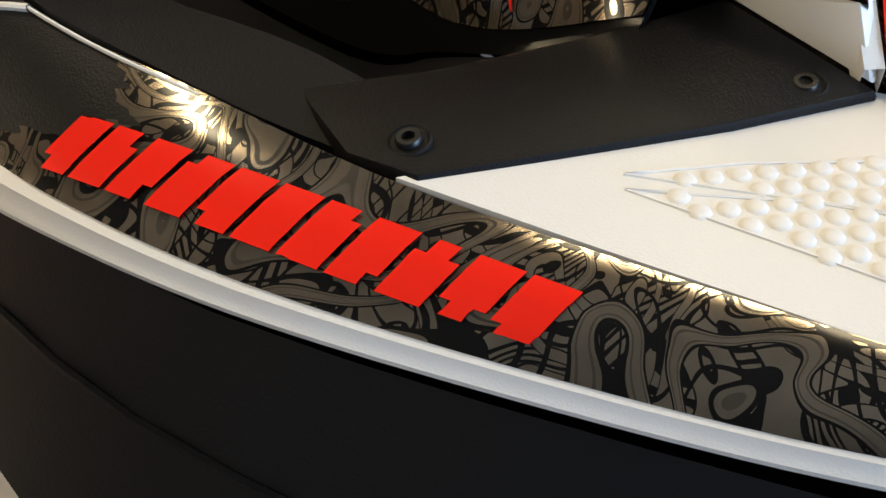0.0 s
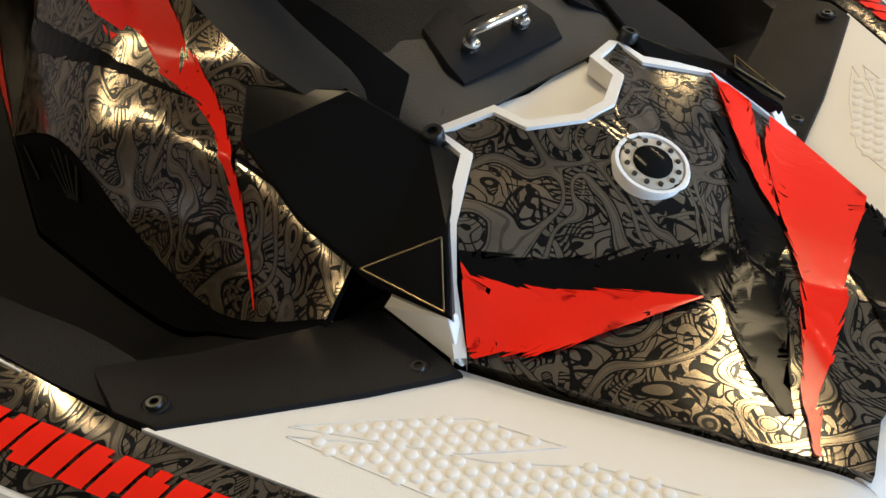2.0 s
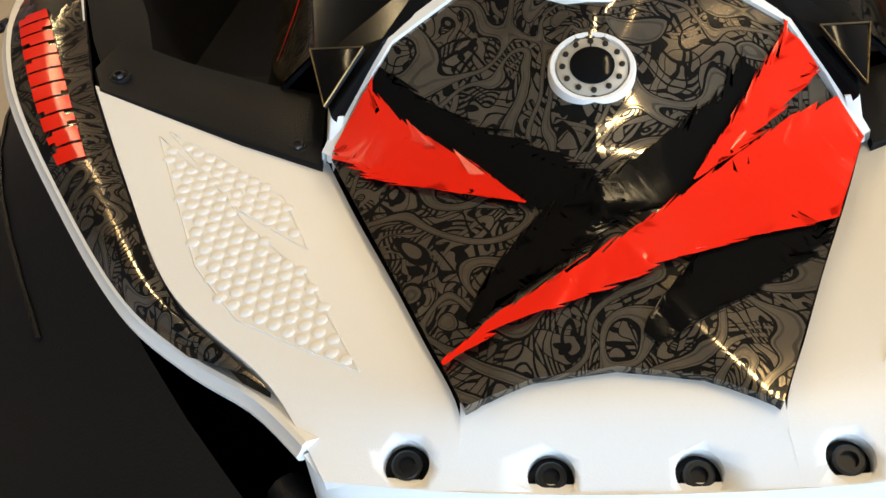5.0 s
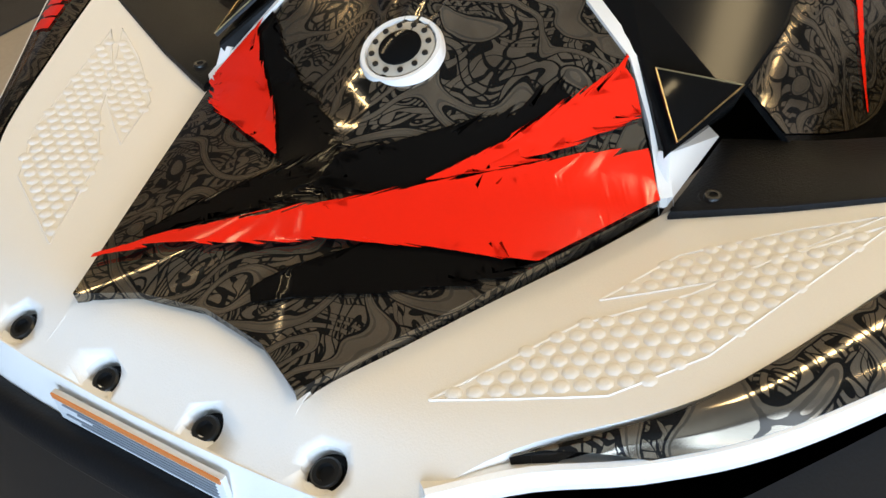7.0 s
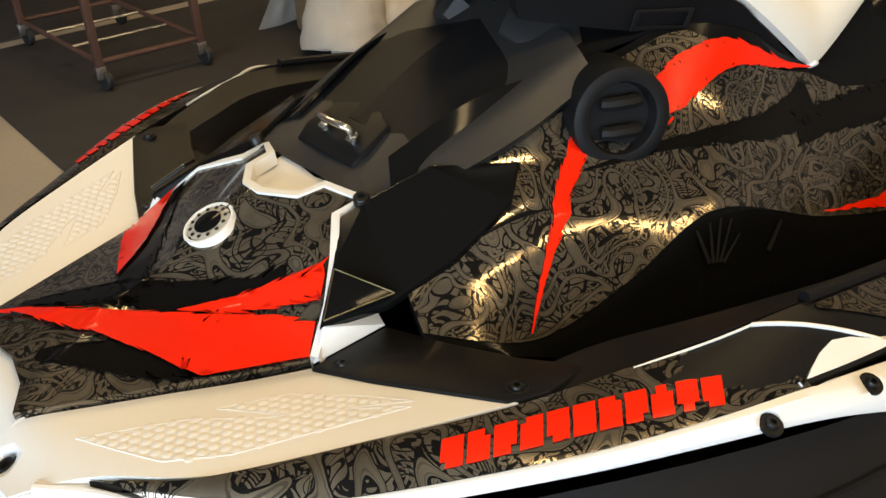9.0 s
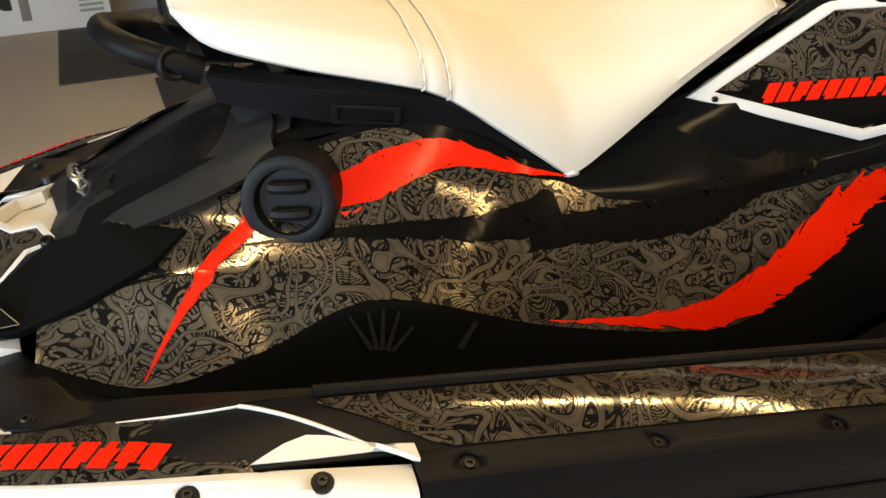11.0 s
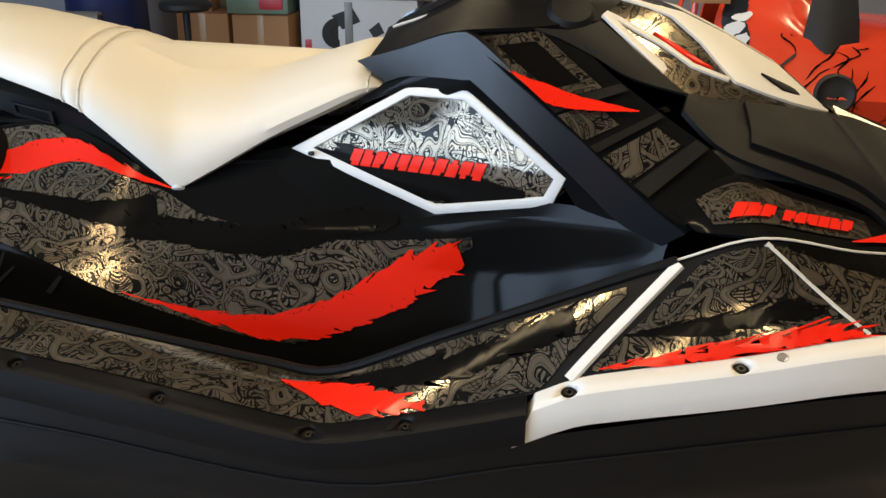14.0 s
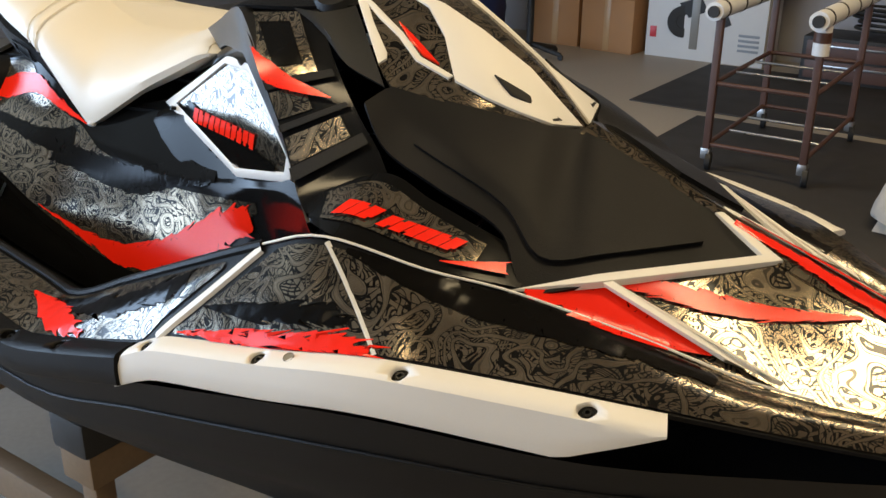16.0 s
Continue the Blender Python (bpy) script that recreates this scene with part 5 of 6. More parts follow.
# ---- the workshop ----
M_CONC = material("worn_concrete", (0.33, 0.29, 0.24), 0.55, grain=0.25, grain_scale=60, mottle=0.35, mottle_scale=1.6, bump=0.2)
M_WALL = material("grey_wall_paint", (0.30, 0.295, 0.31), 0.7, grain=0.1, grain_scale=120, mottle=0.2, mottle_scale=1.2, bump=0.1)
M_CEIL = material("ceiling_board", (0.34, 0.31, 0.26), 0.8, grain=0.1, grain_scale=80, mottle=0.15, mottle_scale=2)
M_MAT = material("black_rubber_mat", (0.022, 0.02, 0.019), 0.75, grain=0.5, grain_scale=300, mottle=0.4, mottle_scale=5, bump=0.4)
M_CARD = material("brown_cardboard", (0.36, 0.19, 0.085), 0.8, grain=0.15, grain_scale=250, mottle=0.2, mottle_scale=8, bump=0.1)
M_TAPE = material("packing_tape", (0.42, 0.26, 0.12), 0.35, mottle=0.1, mottle_scale=30)
M_PAPER = material("printed_white_box", (0.62, 0.62, 0.62), 0.6, mottle=0.1, mottle_scale=10)
M_WOOD = material("weathered_plank", (0.15, 0.10, 0.055), 0.6, grain=0.3, grain_scale=90, mottle=0.3, mottle_scale=7, bump=0.2)
M_RUST = material("brown_painted_steel", (0.075, 0.035, 0.025), 0.5, grain=0.3, grain_scale=150, mottle=0.5, mottle_scale=14, bump=0.15)
M_WRAP = material("white_wrap", (0.72, 0.73, 0.74), 0.45, grain=0.1, grain_scale=120, mottle=0.15, mottle_scale=18, bump=0.3)
M_BLUE = material("blue_plastic_drum", (0.012, 0.025, 0.11), 0.4, mottle=0.25, mottle_scale=6)
M_REDST = material("red_painted_steel", (0.5, 0.02, 0.03), 0.4, mottle=0.3, mottle_scale=10)
M_ORNG = material("orange_plastic", (0.74, 0.058, 0.018), 0.16, coat=0.6, grain=0.05, mottle=0.15, mottle_scale=9)
M_QUILT = material("quilted_grey_blanket", (0.40, 0.37, 0.33), 0.9, grain=0.25, grain_scale=160, mottle=0.3, mottle_scale=12, bump=0.6)
M_GREEN = material("grey_green_case", (0.16, 0.24, 0.18), 0.5, mottle=0.2, mottle_scale=10)
M_RUBBER = material("black_rubber", (0.015, 0.015, 0.015), 0.6, mottle=0.3, mottle_scale=20)
M_CHROME = material("zinc_plate", (0.5, 0.5, 0.5), 0.3, metal=1.0, mottle=0.2, mottle_scale=30)
M_GLOW = bpy.data.materials.new("tube_diffuser")
M_GLOW.use_nodes = True
M_GLOW.node_tree.nodes["Principled BSDF"].inputs["Base Color"].default_value = (0.8, 0.75, 0.65, 1)


def structure(name, bm, mat, label=""):
    ob = new(name, mesh_of(name, bm, mat))
    return tagged(ob, label, kind="structure")


X0, X1, Y0, Y1, ZC = -4.7, 6.0, -4.8, 5.95, 3.0
structure("floor", box((X0 - 0.2, Y0 - 0.2, -0.2), (X1 + 0.2, Y1 + 0.2, 0), 0), M_CONC, "worn tan concrete workshop floor")
structure("ceiling", box((X0 - 0.2, Y0 - 0.2, ZC), (X1 + 0.2, Y1 + 0.2, ZC + 0.2), 0), M_CEIL)
structure("wall_north", box((X0 - 0.2, Y1, 0), (X1 + 0.2, Y1 + 0.2, ZC), 0), M_WALL, "grey painted workshop wall")
w = box((X0 - 0.2, Y0 - 0.2, 0), (-3.7, Y0, ZC), 0)
box((-0.9, Y0 - 0.2, 0), (X1 + 0.2, Y0, ZC), 0, w)
box((-3.7, Y0 - 0.2, 2.5), (-0.9, Y0, ZC), 0, w)
structure("wall_south", w, M_WALL, "wall with an open side door")
structure("wall_east", box((X1, Y0, 0), (X1 + 0.2, Y1, ZC), 0), M_WALL)
w = box((X0 - 0.2, Y0, 0), (X0, -4.2, ZC), 0)
box((X0 - 0.2, -0.3, 0), (X0, Y1, ZC), 0, w)
box((X0 - 0.2, -4.2, 2.55), (X0, -0.3, ZC), 0, w)
structure("wall_west", w, M_WALL, "wall with an open roller door")
w = box((-60, -60, -0.3), (X0 - 0.2, 60, -0.03), 0)
box((X0 - 0.2, -60, -0.3), (60, Y0 - 0.2, -0.03), 0, w)
structure("ground", w, M_CONC)

for tx, ty, tz in TUBES:
    lt = thing("ceiling_light", (tx, ty, tz), "white strip light fixed to the ceiling", "lamp", "strip lights")
    lt["origin"] = (tx, ty, tz)
    part("housing", box((tx - 0.66, ty - 0.14, tz - 0.03), (tx + 0.66, ty + 0.14, ZC), 0.006), M_WRAP, lt)
    part("end_cap", box((tx - 0.68, ty - 0.13, tz - 0.055), (tx - 0.655, ty + 0.13, tz - 0.02), 0.004), M_WRAP, lt)
    part("end_cap", box((tx + 0.655, ty - 0.13, tz - 0.055), (tx + 0.68, ty + 0.13, tz - 0.02), 0.004), M_WRAP, lt)

# stand under the hull
st = thing("boat_stand", (1.25, 0, 0), "wooden cradle stand under the jet ski hull", "stand")
st["origin"] = (1.25, 0, 0)
for x in (0.75, 1.22, 1.75):
    part("cross_beam", box((x - 0.045, -0.46, 0.30), (x + 0.045, 0.46, 0.37), 0.004), M_WOOD, st)
    for y in (-0.42, 0.42):
        part("leg", box((x - 0.022, y - 0.022, 0.0), (x + 0.022, y + 0.022, 0.30), 0.004), M_WOOD, st)
        part("bunk_pad", box((x - 0.05, y - 0.05, 0.37), (x + 0.05, y + 0.05, 0.445), 0.01), M_RUBBER, st)
for y in (-0.42, 0.42):
    part("side_beam", box((0.70, y - 0.022, 0.12), (1.80, y + 0.022, 0.20), 0.004), M_WOOD, st)

# rubber mats
for lo, hi, lab in (((0.24, 4.12), (2.6, 5.5), "black rubber floor mat near the wall"), ((0.72, 2.2), (3.4, 4.0), "black rubber floor mat under the trolley"), ((3.45, 2.0), (4.9, 4.9), "black rubber floor mat under the other craft")):
    ob = new("floor_mat", mesh_of("floor_mat", box((*lo, 0.0005), (*hi, 0.008), 0.003), M_MAT))
    tagged(ob, lab, "mat", "floor mats")

# steel trolley with wrapped bars
tr = thing("trolley", (1.35, 3.5, 0.008), "brown steel trolley with white wrapped top bars", "trolley")
tr["origin"] = (1.35, 3.5, 0.008)
POSTS = [(1.13, 3.03), (1.58, 3.03), (1.10, 3.95), (1.56, 3.95)]
for x, y in POSTS:
    part("post", box((x - 0.016, y - 0.016, 0.11), (x + 0.016, y + 0.016, 0.72), 0.003), M_RUST, tr)
    cs = part("caster", lathe([(0.038, -0.014), (0.042, -0.010), (0.042, 0.010), (0.038, 0.014), (0.012, 0.014), (0.010, 0.010), (0.001, 0.010)], (x + 0.015, y, 0.05), (1, 0.2, 0), 24), M_RUBBER, tr, "grey rubber caster")
    part("fork", box((x - 0.022, y - 0.018, 0.06), (x + 0.022, y + 0.018, 0.112), 0.004), M_CHROME, cs)
for z in (0.13, 0.42):
    for (ax, ay), (bx, by) in ((POSTS[0], POSTS[1]), (POSTS[2], POSTS[3]), (POSTS[0], POSTS[2]), (POSTS[1], POSTS[3])):
        part("rail", tube([(ax, ay, z), (bx, by, z)], 0.011, 8), M_RUST, tr)
    for k in (1, 2):
        y = 3.03 + 0.92 * k / 3
        part("shelf_bar", tube([(1.12, y, z), (1.57, y, z)], 0.007, 8), M_CHROME, tr)
for x0, x1 in ((1.13, 1.10), (1.58, 1.56)):
    bar = part("top_bar", tube([(x0, 2.93, 0.755), (x1, 4.10, 0.755)], 0.042, 16), M_WRAP, tr, "white foam wrapped bar")
    for k in range(5):
        y = 3.02 + 0.24 * k
        x = x0 + (x1 - x0) * (y - 2.93) / 1.17
        part("tape_ring", tube([(x, y, 0.755), (x, y + 0.02, 0.755)], 0.0435, 16), M_RUBBER, bar)
    part("bar_core", tube([(x0, 2.915, 0.755), (x0, 2.932, 0.755)], 0.026, 14), M_RUBBER, bar)
wr = part("post_wrap", tube([(1.58, 3.03, 0.60), (1.58, 3.03, 0.73)], 0.036, 14), M_WRAP, tr)
part("tape_ring", tube([(1.58, 3.03, 0.655), (1.58, 3.03, 0.70)], 0.0375, 14), M_RUST, wr)

# cartons along the wall


def carton(lo, hi, turn, label, tape=True):
    c = [(lo[i] + hi[i]) / 2 for i in range(3)]
    b = thing("cardboard_box", (c[0], c[1], lo[2]), label, "box", "cartons by the wall")
    b["origin"] = (c[0], c[1], lo[2])
    part("carton", box(lo, hi, 0.006, None, turn), M_CARD, b)
    if tape:
        part("tape", box((c[0] - 0.025, lo[1] - 0.002, lo[2] + 0.01), (c[0] + 0.025, hi[1] + 0.002, hi[2] + 0.002), 0.0005, None, turn), M_TAPE, b)


carton((-1.26, 5.52, 0), (-0.86, 5.9, 0.40), 2, "brown cardboard carton standing on the floor")
carton((-0.80, 5.48, 0), (-0.36, 5.88, 0.40), -3, "brown cardboard carton beside a printed box")
carton((-1.30, 5.6, 0.402), (-1.02, 5.88, 0.66), 6, "brown carton stacked on another carton")
pb = thing("printed_box", (0.14, 5.72, 0), "white printed product box with dark picture", "box")
pb["origin"] = (0.14, 5.72, 0)
part("carton", box((-0.30, 5.56, 0), (0.59, 5.88, 0.52), 0.004), M_PAPER, pb)
part("picture_wheel", lathe([(0.115, 0), (0.115, 0.002), (0.105, 0.003), (0.05, 0.003), (0.048, 0.001), (0.001, 0.001)], (-0.02, 5.559, 0.27), (0.25, -1, 0), 28), M_RUBBER, pb)
part("picture_arm", box((0.04, 5.556, 0.08), (0.10, 5.5595, 0.50), 0.0005, None, 0), M_GREY, pb)
part("picture_body", plate([(-0.06, 5.557, 0.40), (0.10, 5.557, 0.46), (0.16, 5.557, 0.36), (0.02, 5.557, 0.30)], (0, -1, 0), 0.002), M_RUBBER, pb)
part("picture_head", plate([(0.22, 5.557, 0.30), (0.30, 5.557, 0.36), (0.34, 5.557, 0.28), (0.26, 5.557, 0.24)], (0, -1, 0), 0.002), M_RUBBER, pb)
part("red_mark", box((-0.27, 5.556, 0.14), (-0.22, 5.5595, 0.22), 0.0005), M_REDST, pb)
for k in range(4):
    part("print_bar", box((0.40, 5.556, 0.10 + 0.035 * k), (0.55, 5.5595, 0.118 + 0.035 * k), 0.0004), M_INK, pb)
ob = thing("wooden_plank", (0.2, 5.73, 0.521), "pine plank lying on the printed box", "plank")
ob["origin"] = (0.2, 5.73, 0.521)
part("board", box((-0.34, 5.55, 0.521), (0.72, 5.9, 0.60), 0.004), M_WOOD, ob)
gc = thing("tool_case", (-0.62, 5.68, 0.402), "grey-green tool case with red label on a carton", "case")
gc["origin"] = (-0.62, 5.68, 0.402)
part("case_body", box((-0.86, 5.52, 0.402), (-0.38, 5.86, 0.56), 0.02), M_GREEN, gc)
part("case_label", box((-0.60, 5.512, 0.44), (-0.42, 5.5225, 0.53), 0.003), M_REDST, gc)
part("case_handle", tube(curve([(-0.70, 5.62, 0.56), (-0.69, 5.62, 0.585), (-0.55, 5.62, 0.585), (-0.54, 5.62, 0.56)], 12), 0.008, 8), M_RUBBER, gc)

# tool chest with a coil of cable
tc = thing("tool_chest", (1.25, 5.5, 0), "dark red and black low tool chest by the wall", "chest")
tc["origin"] = (1.25, 5.5, 0)
part("chest_body", box((0.90, 5.35, 0.0), (1.62, 5.75, 0.30), 0.012), M_RUBBER, tc)
for k in range(2):
    dr = part("drawer", box((0.93, 5.338, 0.03 + 0.13 * k), (1.59, 5.352, 0.145 + 0.13 * k), 0.004), M_RUST, tc)
    part("drawer_pull", box((1.05, 5.326, 0.11 + 0.13 * k), (1.47, 5.339, 0.122 + 0.13 * k), 0.002), M_CHROME, dr)
cc = thing("cable_coil", (1.35, 5.55, 0.301), "coiled black cable on the tool chest", "cable")
cc["origin"] = (1.35, 5.55, 0.301)
pts = []
for k in range(150):
    a = k * 0.21
    r = 0.14 + 0.02 * math.sin(k * 0.37)
    pts.append((1.36 + r * 1.4 * math.cos(a), 5.55 + r * math.sin(a), 0.315 + 0.0011 * k + 0.03 * abs(math.sin(a * 0.5))))
part("cable", tube(pts, 0.010, 6), M_RUBBER, cc)

# pillar, panel and shoes at the wall
structure("pillar", box((1.74, 5.60, 0), (1.95, 5.95, ZC), 0.004), M_RUBBER, "dark steel wall pillar")
structure("trim", box((1.96, 5.88, 0.05), (2.35, 5.949, 1.4), 0.003), M_CARD)
for dx, ang in ((0, 12), (0.22, -8)):
    sh = thing("shoe", (2.14 + dx, 5.55, 0), "dark sports shoe with pale sole on the floor", "shoe", "pair of shoes")
    sh["origin"] = (2.14 + dx, 5.55, 0)
    x = 2.14 + dx
    up_ = loft([[(x - 0.045, 5.43, 0.03), (x - 0.05, 5.52, 0.03), (x - 0.045, 5.68, 0.03)], [(x - 0.035, 5.44, 0.06), (x - 0.04, 5.54, 0.09), (x - 0.035, 5.67, 0.11)], [(x, 5.42, 0.065), (x, 5.54, 0.105), (x, 5.68, 0.12)],
                [(x + 0.035, 5.44, 0.06), (x + 0.04, 5.54, 0.09), (x + 0.035, 5.67, 0.11)], [(x + 0.045, 5.43, 0.03), (x + 0.05, 5.52, 0.03), (x + 0.045, 5.68, 0.03)]], 10, 2)
    part("upper", facing(up_, (0, 0, 1)), M_RUBBER, sh)
    part("sole", box((x - 0.05, 5.41, 0), (x + 0.05, 5.70, 0.032), 0.012), M_WRAP, sh)

# blue drum, red scissor lift with padded bars
dm = thing("plastic_drum", (-1.62, 5.15, 0), "dark blue plastic drum", "drum")
dm["origin"] = (-1.62, 5.15, 0)
part("barrel", lathe([(0.25, 0.0), (0.275, 0.03), (0.285, 0.25), (0.292, 0.29), (0.285, 0.33), (0.285, 0.58), (0.292, 0.62), (0.285, 0.66), (0.27, 0.88), (0.24, 0.9), (0.23, 0.885), (0.001, 0.885)], (-1.62, 5.15, 0), (0, 0, 1), 40), M_BLUE, dm)
part("bung", lathe([(0.03, 0), (0.03, 0.02), (0.001, 0.02)], (-1.5, 5.1, 0.885), (0, 0, 1), 16), M_RUBBER, dm)
sl = thing("scissor_lift", (-2.0, 4.1, 0), "red steel scissor lift with padded grey bars", "lift")
sl["origin"] = (-2.0, 4.1, 0)
part("base_frame", box((-2.55, 3.85, 0), (-1.45, 4.35, 0.05), 0.006), M_REDST, sl)
for y in (3.88, 4.32):
    part("scissor_arm", tube([(-2.5, y, 0.05), (-1.5, y, 0.44)], 0.022, 8), M_REDST, sl)
    part("scissor_arm", tube([(-1.5, y + 0.03, 0.05), (-2.5, y + 0.03, 0.44)], 0.022, 8), M_REDST, sl)
part("deck_frame", box((-2.55, 3.85, 0.44), (-1.4, 4.35, 0.49), 0.006), M_REDST, sl)
for y in (3.92, 4.26):
    bar = part("padded_bar", tube([(-2.7, y, 0.53), (-1.25, y, 0.53)], 0.042, 14), M_GREY, sl)
    part("bar_core", tube([(-1.252, y, 0.53), (-1.235, y, 0.53)], 0.022, 12), M_RUBBER, bar)
ch = thing("work_stool", (-0.9, 5.0, 0), "black swivel stool on a star base", "stool")
ch["origin"] = (-0.9, 5.0, 0)
part("cushion", lathe([(0.16, 0.0), (0.18, 0.02), (0.18, 0.05), (0.15, 0.065), (0.001, 0.07)], (-0.95, 4.95, 0.50), (0, 0, 1), 28), M_RUBBER, ch)
part("gas_lift", tube([(-0.95, 4.95, 0.08), (-0.95, 4.95, 0.5)], 0.025, 12), M_RUBBER, ch)
for k in range(5):
    a = 2 * math.pi * k / 5
    part("foot_arm", tube([(-0.95, 4.95, 0.10), (-0.95 + 0.26 * math.cos(a), 4.95 + 0.26 * math.sin(a), 0.04)], 0.017, 8), M_RUBBER, ch)
    part("castor", lathe([(0.02, -0.01), (0.024, 0), (0.02, 0.01), (0.001, 0.01)], (-0.95 + 0.26 * math.cos(a), 4.95 + 0.26 * math.sin(a), 0.0245), (math.sin(a), -math.cos(a), 0), 14), M_RUBBER, ch)

# orange machine on a blanket-covered stand
bs = thing("padded_stand", (2.35, 2.9, 0.008), "stand covered with a quilted pale grey blanket", "stand")
bs["origin"] = (2.35, 2.9, 0.008)


def quilt(bm):
    for v in bm.verts:
        v.co += v.normal * (0.008 * abs(math.sin(v.co.x * 34)) * abs(math.sin((v.co.z + v.co.y) * 34)) + 0.016 * noise.noise(v.co * 6))
    return bm


bk = loft([[(1.98, 2.62, 0.01), (2.4, 2.58, 0.01), (2.95, 2.62, 0.01)], [(2.02, 2.66, 0.14), (2.4, 2.62, 0.15), (2.92, 2.66, 0.15)], [(2.10, 2.74, 0.26), (2.45, 2.74, 0.27), (2.9, 2.74, 0.27)],
           [(2.12, 2.98, 0.28), (2.45, 3.0, 0.29), (2.9, 3.0, 0.29)], [(2.08, 3.2, 0.26), (2.45, 3.22, 0.26), (2.9, 3.2, 0.26)], [(2.0, 3.3, 0.01), (2.4, 3.32, 0.01), (2.95, 3.3, 0.01)]], 60, 12)
part("blanket", quilt(facing(bk, (0, -0.3, 1))), M_QUILT, bs, sharp=80)
roll = tube(curve([(2.14, 2.74, 0.02), (2.17, 2.77, 0.20), (2.20, 2.82, 0.38), (2.27, 2.90, 0.54)], 40), [0.20 - 0.11 * (i / 40) ** 1.3 - 0.05 * max(0, i / 40 - 0.85) / 0.15 for i in range(41)], 40)
roll.normal_update()
part("blanket_drape", quilt(roll), M_QUILT, bs, sharp=80)
part("core", box((2.14, 2.76, 0.008), (2.88, 3.18, 0.25), 0.02), M_WOOD, bs)
om = thing("orange_watercraft", (3.1, 3.0, 0.30), "glossy orange watercraft with cracked pattern and black stripe", "watercraft")
om["origin"] = (3.1, 3.0, 0.30)
DOWN = V((0, 0, -0.19))
side = loft([[V(q) + DOWN for q in row] for row in (
    [(2.34, 2.86, 0.52), (2.5, 2.70, 0.50), (2.9, 2.60, 0.49), (3.6, 2.58, 0.52), (4.4, 2.6, 0.55)], [(2.29, 2.80, 0.74), (2.5, 2.60, 0.72), (2.9, 2.50, 0.70), (3.6, 2.48, 0.70), (4.4, 2.5, 0.70)],
    [(2.33, 2.84, 1.00), (2.55, 2.70, 0.95), (2.9, 2.62, 0.90), (3.6, 2.6, 0.88), (4.4, 2.6, 0.85)], [(2.42, 2.95, 1.26), (2.62, 2.86, 1.16), (2.95, 2.85, 0.98), (3.6, 2.8, 0.95), (4.4, 2.8, 0.9)],
    [(2.46, 3.06, 1.28), (2.65, 3.06, 1.18), (2.95, 3.06, 1.0), (3.6, 3.06, 0.97), (4.4, 3.06, 0.92)])], 30, 4)
facing(side, (0, -1, 0.5))
FAIR_SKIN = []
keep(indexed(side), FAIR_SKIN)
FAIR = tree(FAIR_SKIN)
fairing = part("fairing", shell(side.copy(), (0, -1, 0.5), 0.01), M_ORNG, om)
back = side
for v in back.verts:
    v.co.y = 6.12 - v.co.y
bmesh.ops.reverse_faces(back, faces=back.faces)
part("fairing", shell(back, (0, 1, 0.5), 0.01), M_ORNG, om)
part("keel", box((2.45, 2.74, 0.30), (4.4, 3.38, 0.42), 0.05), M_RUBBER, om)
NY = (-0.5, -1, 0.2)
part("black_stripe", slash([(2.40, 2.78, 1.0), (2.36, 2.72, 0.88), (2.36, 2.68, 0.72), (2.38, 2.66, 0.56), (2.41, 2.70, 0.42), (2.48, 2.72, 0.32)], [0.05, 0.06, 0.075, 0.075, 0.06, 0.04], FAIR, NY, 0.004, 0.02, 51, 20), M_LENS, fairing, "glossy black side stripe")
for k, (x, z, w) in enumerate(((2.40, 0.86, 0.022), (2.37, 0.79, 0.03), (2.40, 0.72, 0.032), (2.36, 0.66, 0.03), (2.40, 0.60, 0.024))):
    part("pale_shape", slash([(x - 0.035, 2.74, z - 0.03), (x, 2.70, z), (x + 0.03, 2.68, z + 0.035)], [w * 0.6, w, w * 0.5], FAIR, NY, 0.007, 0.3, 60 + k, 8), M_LABEL, fairing)
rnd = random.Random(8)
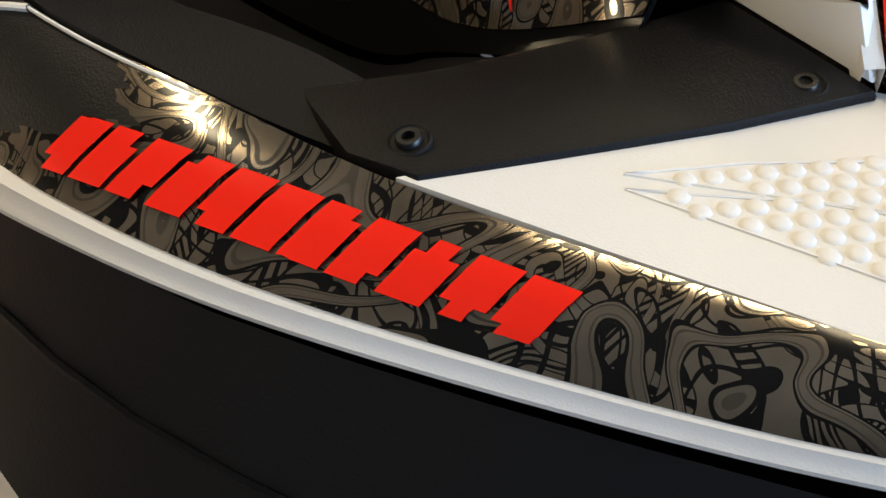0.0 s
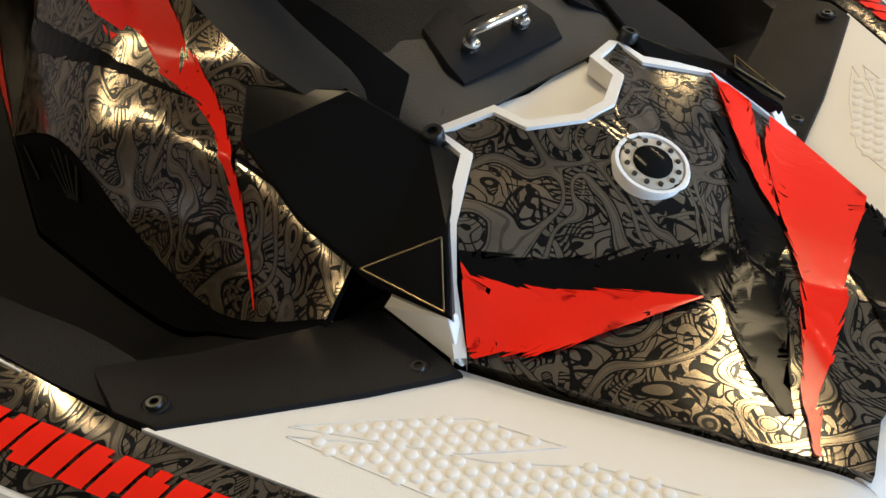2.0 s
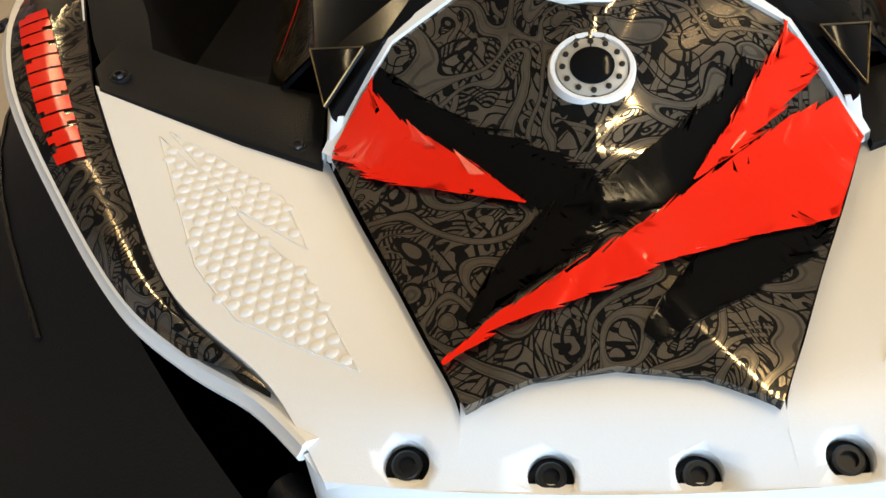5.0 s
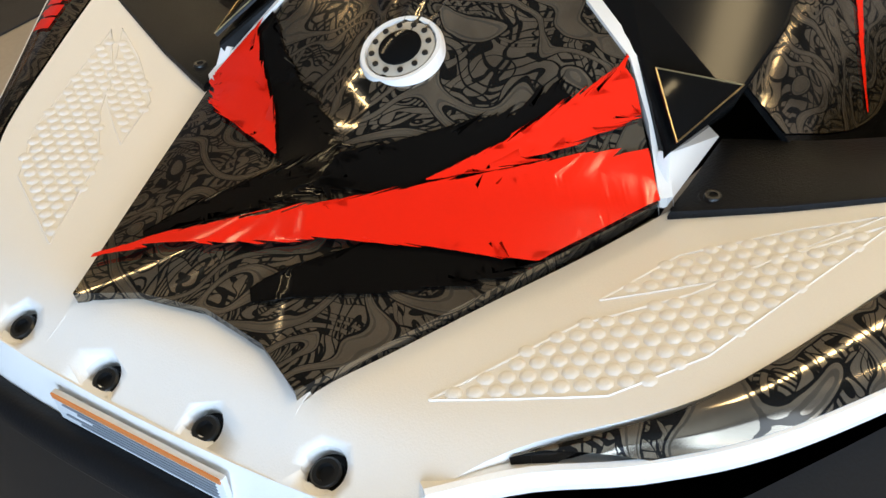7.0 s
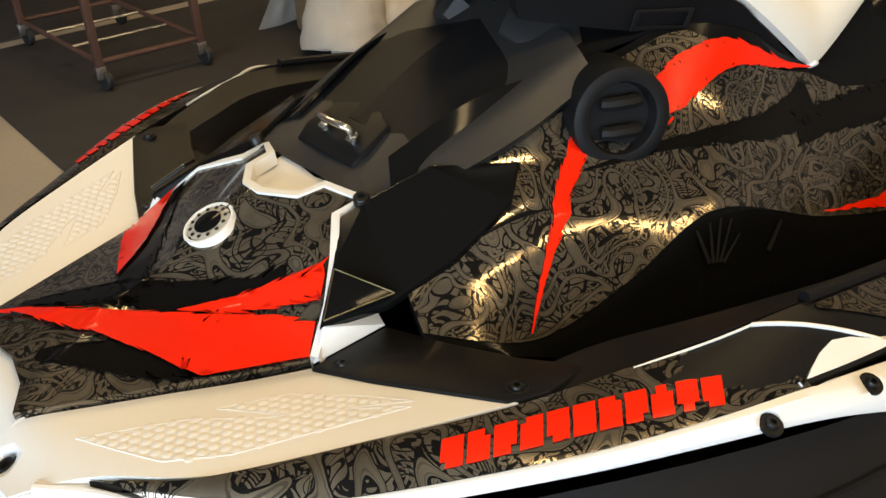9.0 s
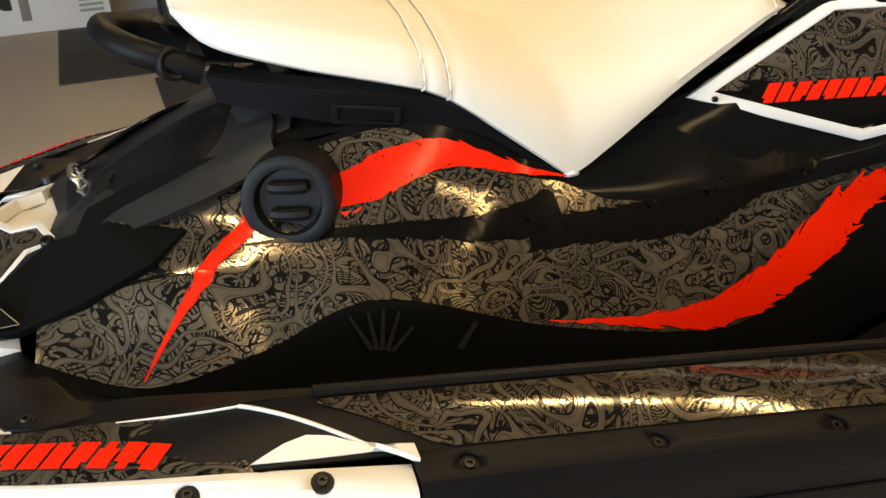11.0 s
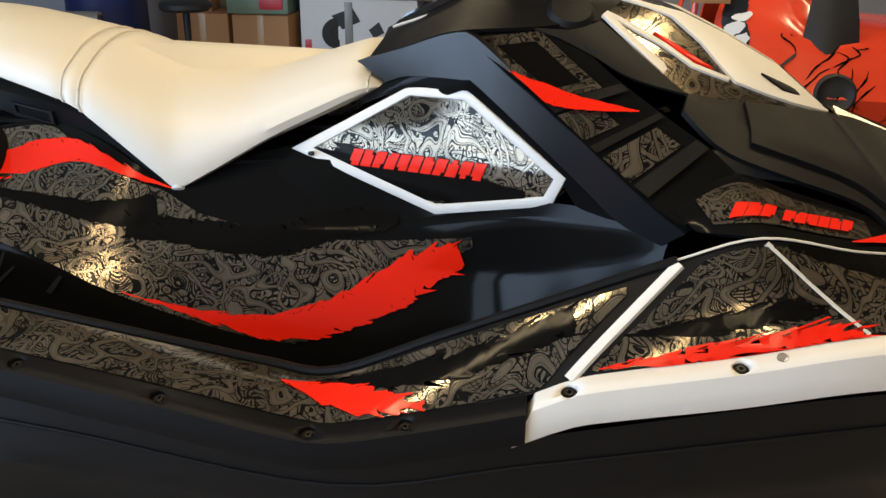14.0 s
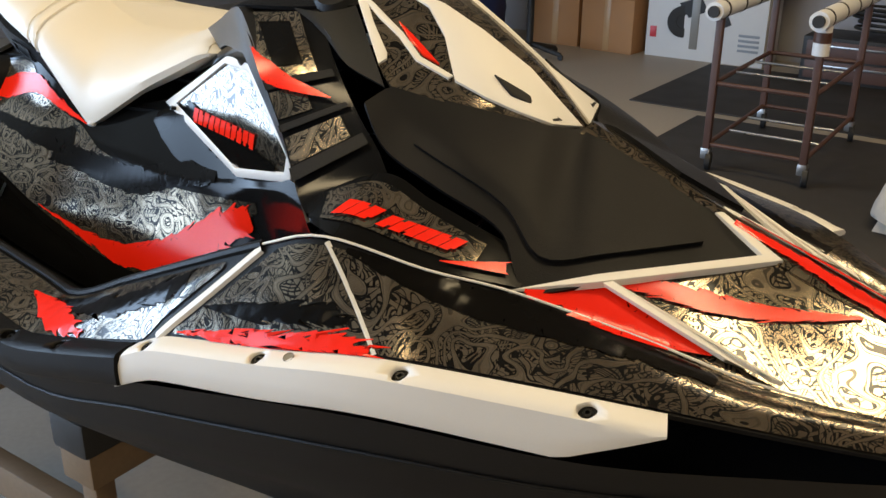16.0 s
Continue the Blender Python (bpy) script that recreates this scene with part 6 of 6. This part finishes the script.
for k in range(14):   # crack pattern printed on the orange
    x, z = rnd.uniform(2.5, 3.1), rnd.uniform(0.4, 0.95)
    pts = [V((x, 2.5, z))]
    for q in range(4):
        pts.append(pts[-1] + V((rnd.uniform(-0.06, 0.06), 0, rnd.uniform(-0.07, -0.01))))
    part("crack_line", slash(pts, [0.001, 0.004, 0.003, 0.004, 0.001], FAIR, NY, 0.003, 0.5, 70 + k, 10, 2), M_BLACKV, fairing)
part("seam", slash([(2.44, 2.6, 0.56), (2.54, 2.6, 0.60), (2.64, 2.6, 0.69)], [0.006, 0.006, 0.006], FAIR, NY, 0.006, 0.0, 90, 8, 2), M_RUBBER, fairing)
part("seam", slash([(2.59, 2.6, 0.63), (2.61, 2.6, 0.54), (2.63, 2.6, 0.44)], [0.008, 0.008, 0.008], FAIR, NY, 0.006, 0.0, 91, 8, 2), M_RUBBER, fairing)
part("round_port", lathe([(0.085, -0.03), (0.085, 0.018), (0.075, 0.028), (0.06, 0.012), (0.03, 0.006), (0.001, 0.012)], (2.80, 2.525, 0.53), (-0.1, -1, 0.15), 32), M_RUBBER, om, "round black speaker port")
part("brace", tube([(2.10, 2.80, 0.48), (2.15, 2.83, 0.78), (2.20, 2.86, 0.95), (2.40, 2.92, 0.98)], 0.018, 8), M_ORNG, om)
part("brace", tube([(2.22, 2.84, 0.62), (2.24, 2.86, 0.92)], 0.015, 8), M_ORNG, om)
part("tan_plate", box((2.21, 2.80, 0.86), (2.38, 2.83, 0.91), 0.003), M_CARD, om)
boot = loft([[(2.66, 2.66, 0.63), (2.78, 2.60, 0.63), (2.92, 2.66, 0.63)], [(2.68, 2.67, 0.80), (2.78, 2.64, 0.80), (2.90, 2.67, 0.80)], [(2.70, 2.69, 0.92), (2.78, 2.67, 0.92), (2.88, 2.69, 0.92)]], 10, 4)
part("boot", shell(boot, (0, -1, 0), 0.02), M_RUBBER, om, "black rubber boot")
for x in (2.735, 2.835):
    part("fork_tube", tube([(x, 2.72, 0.80), (x - 0.01, 2.76, 1.4)], 0.034, 14), M_CHROME, om)
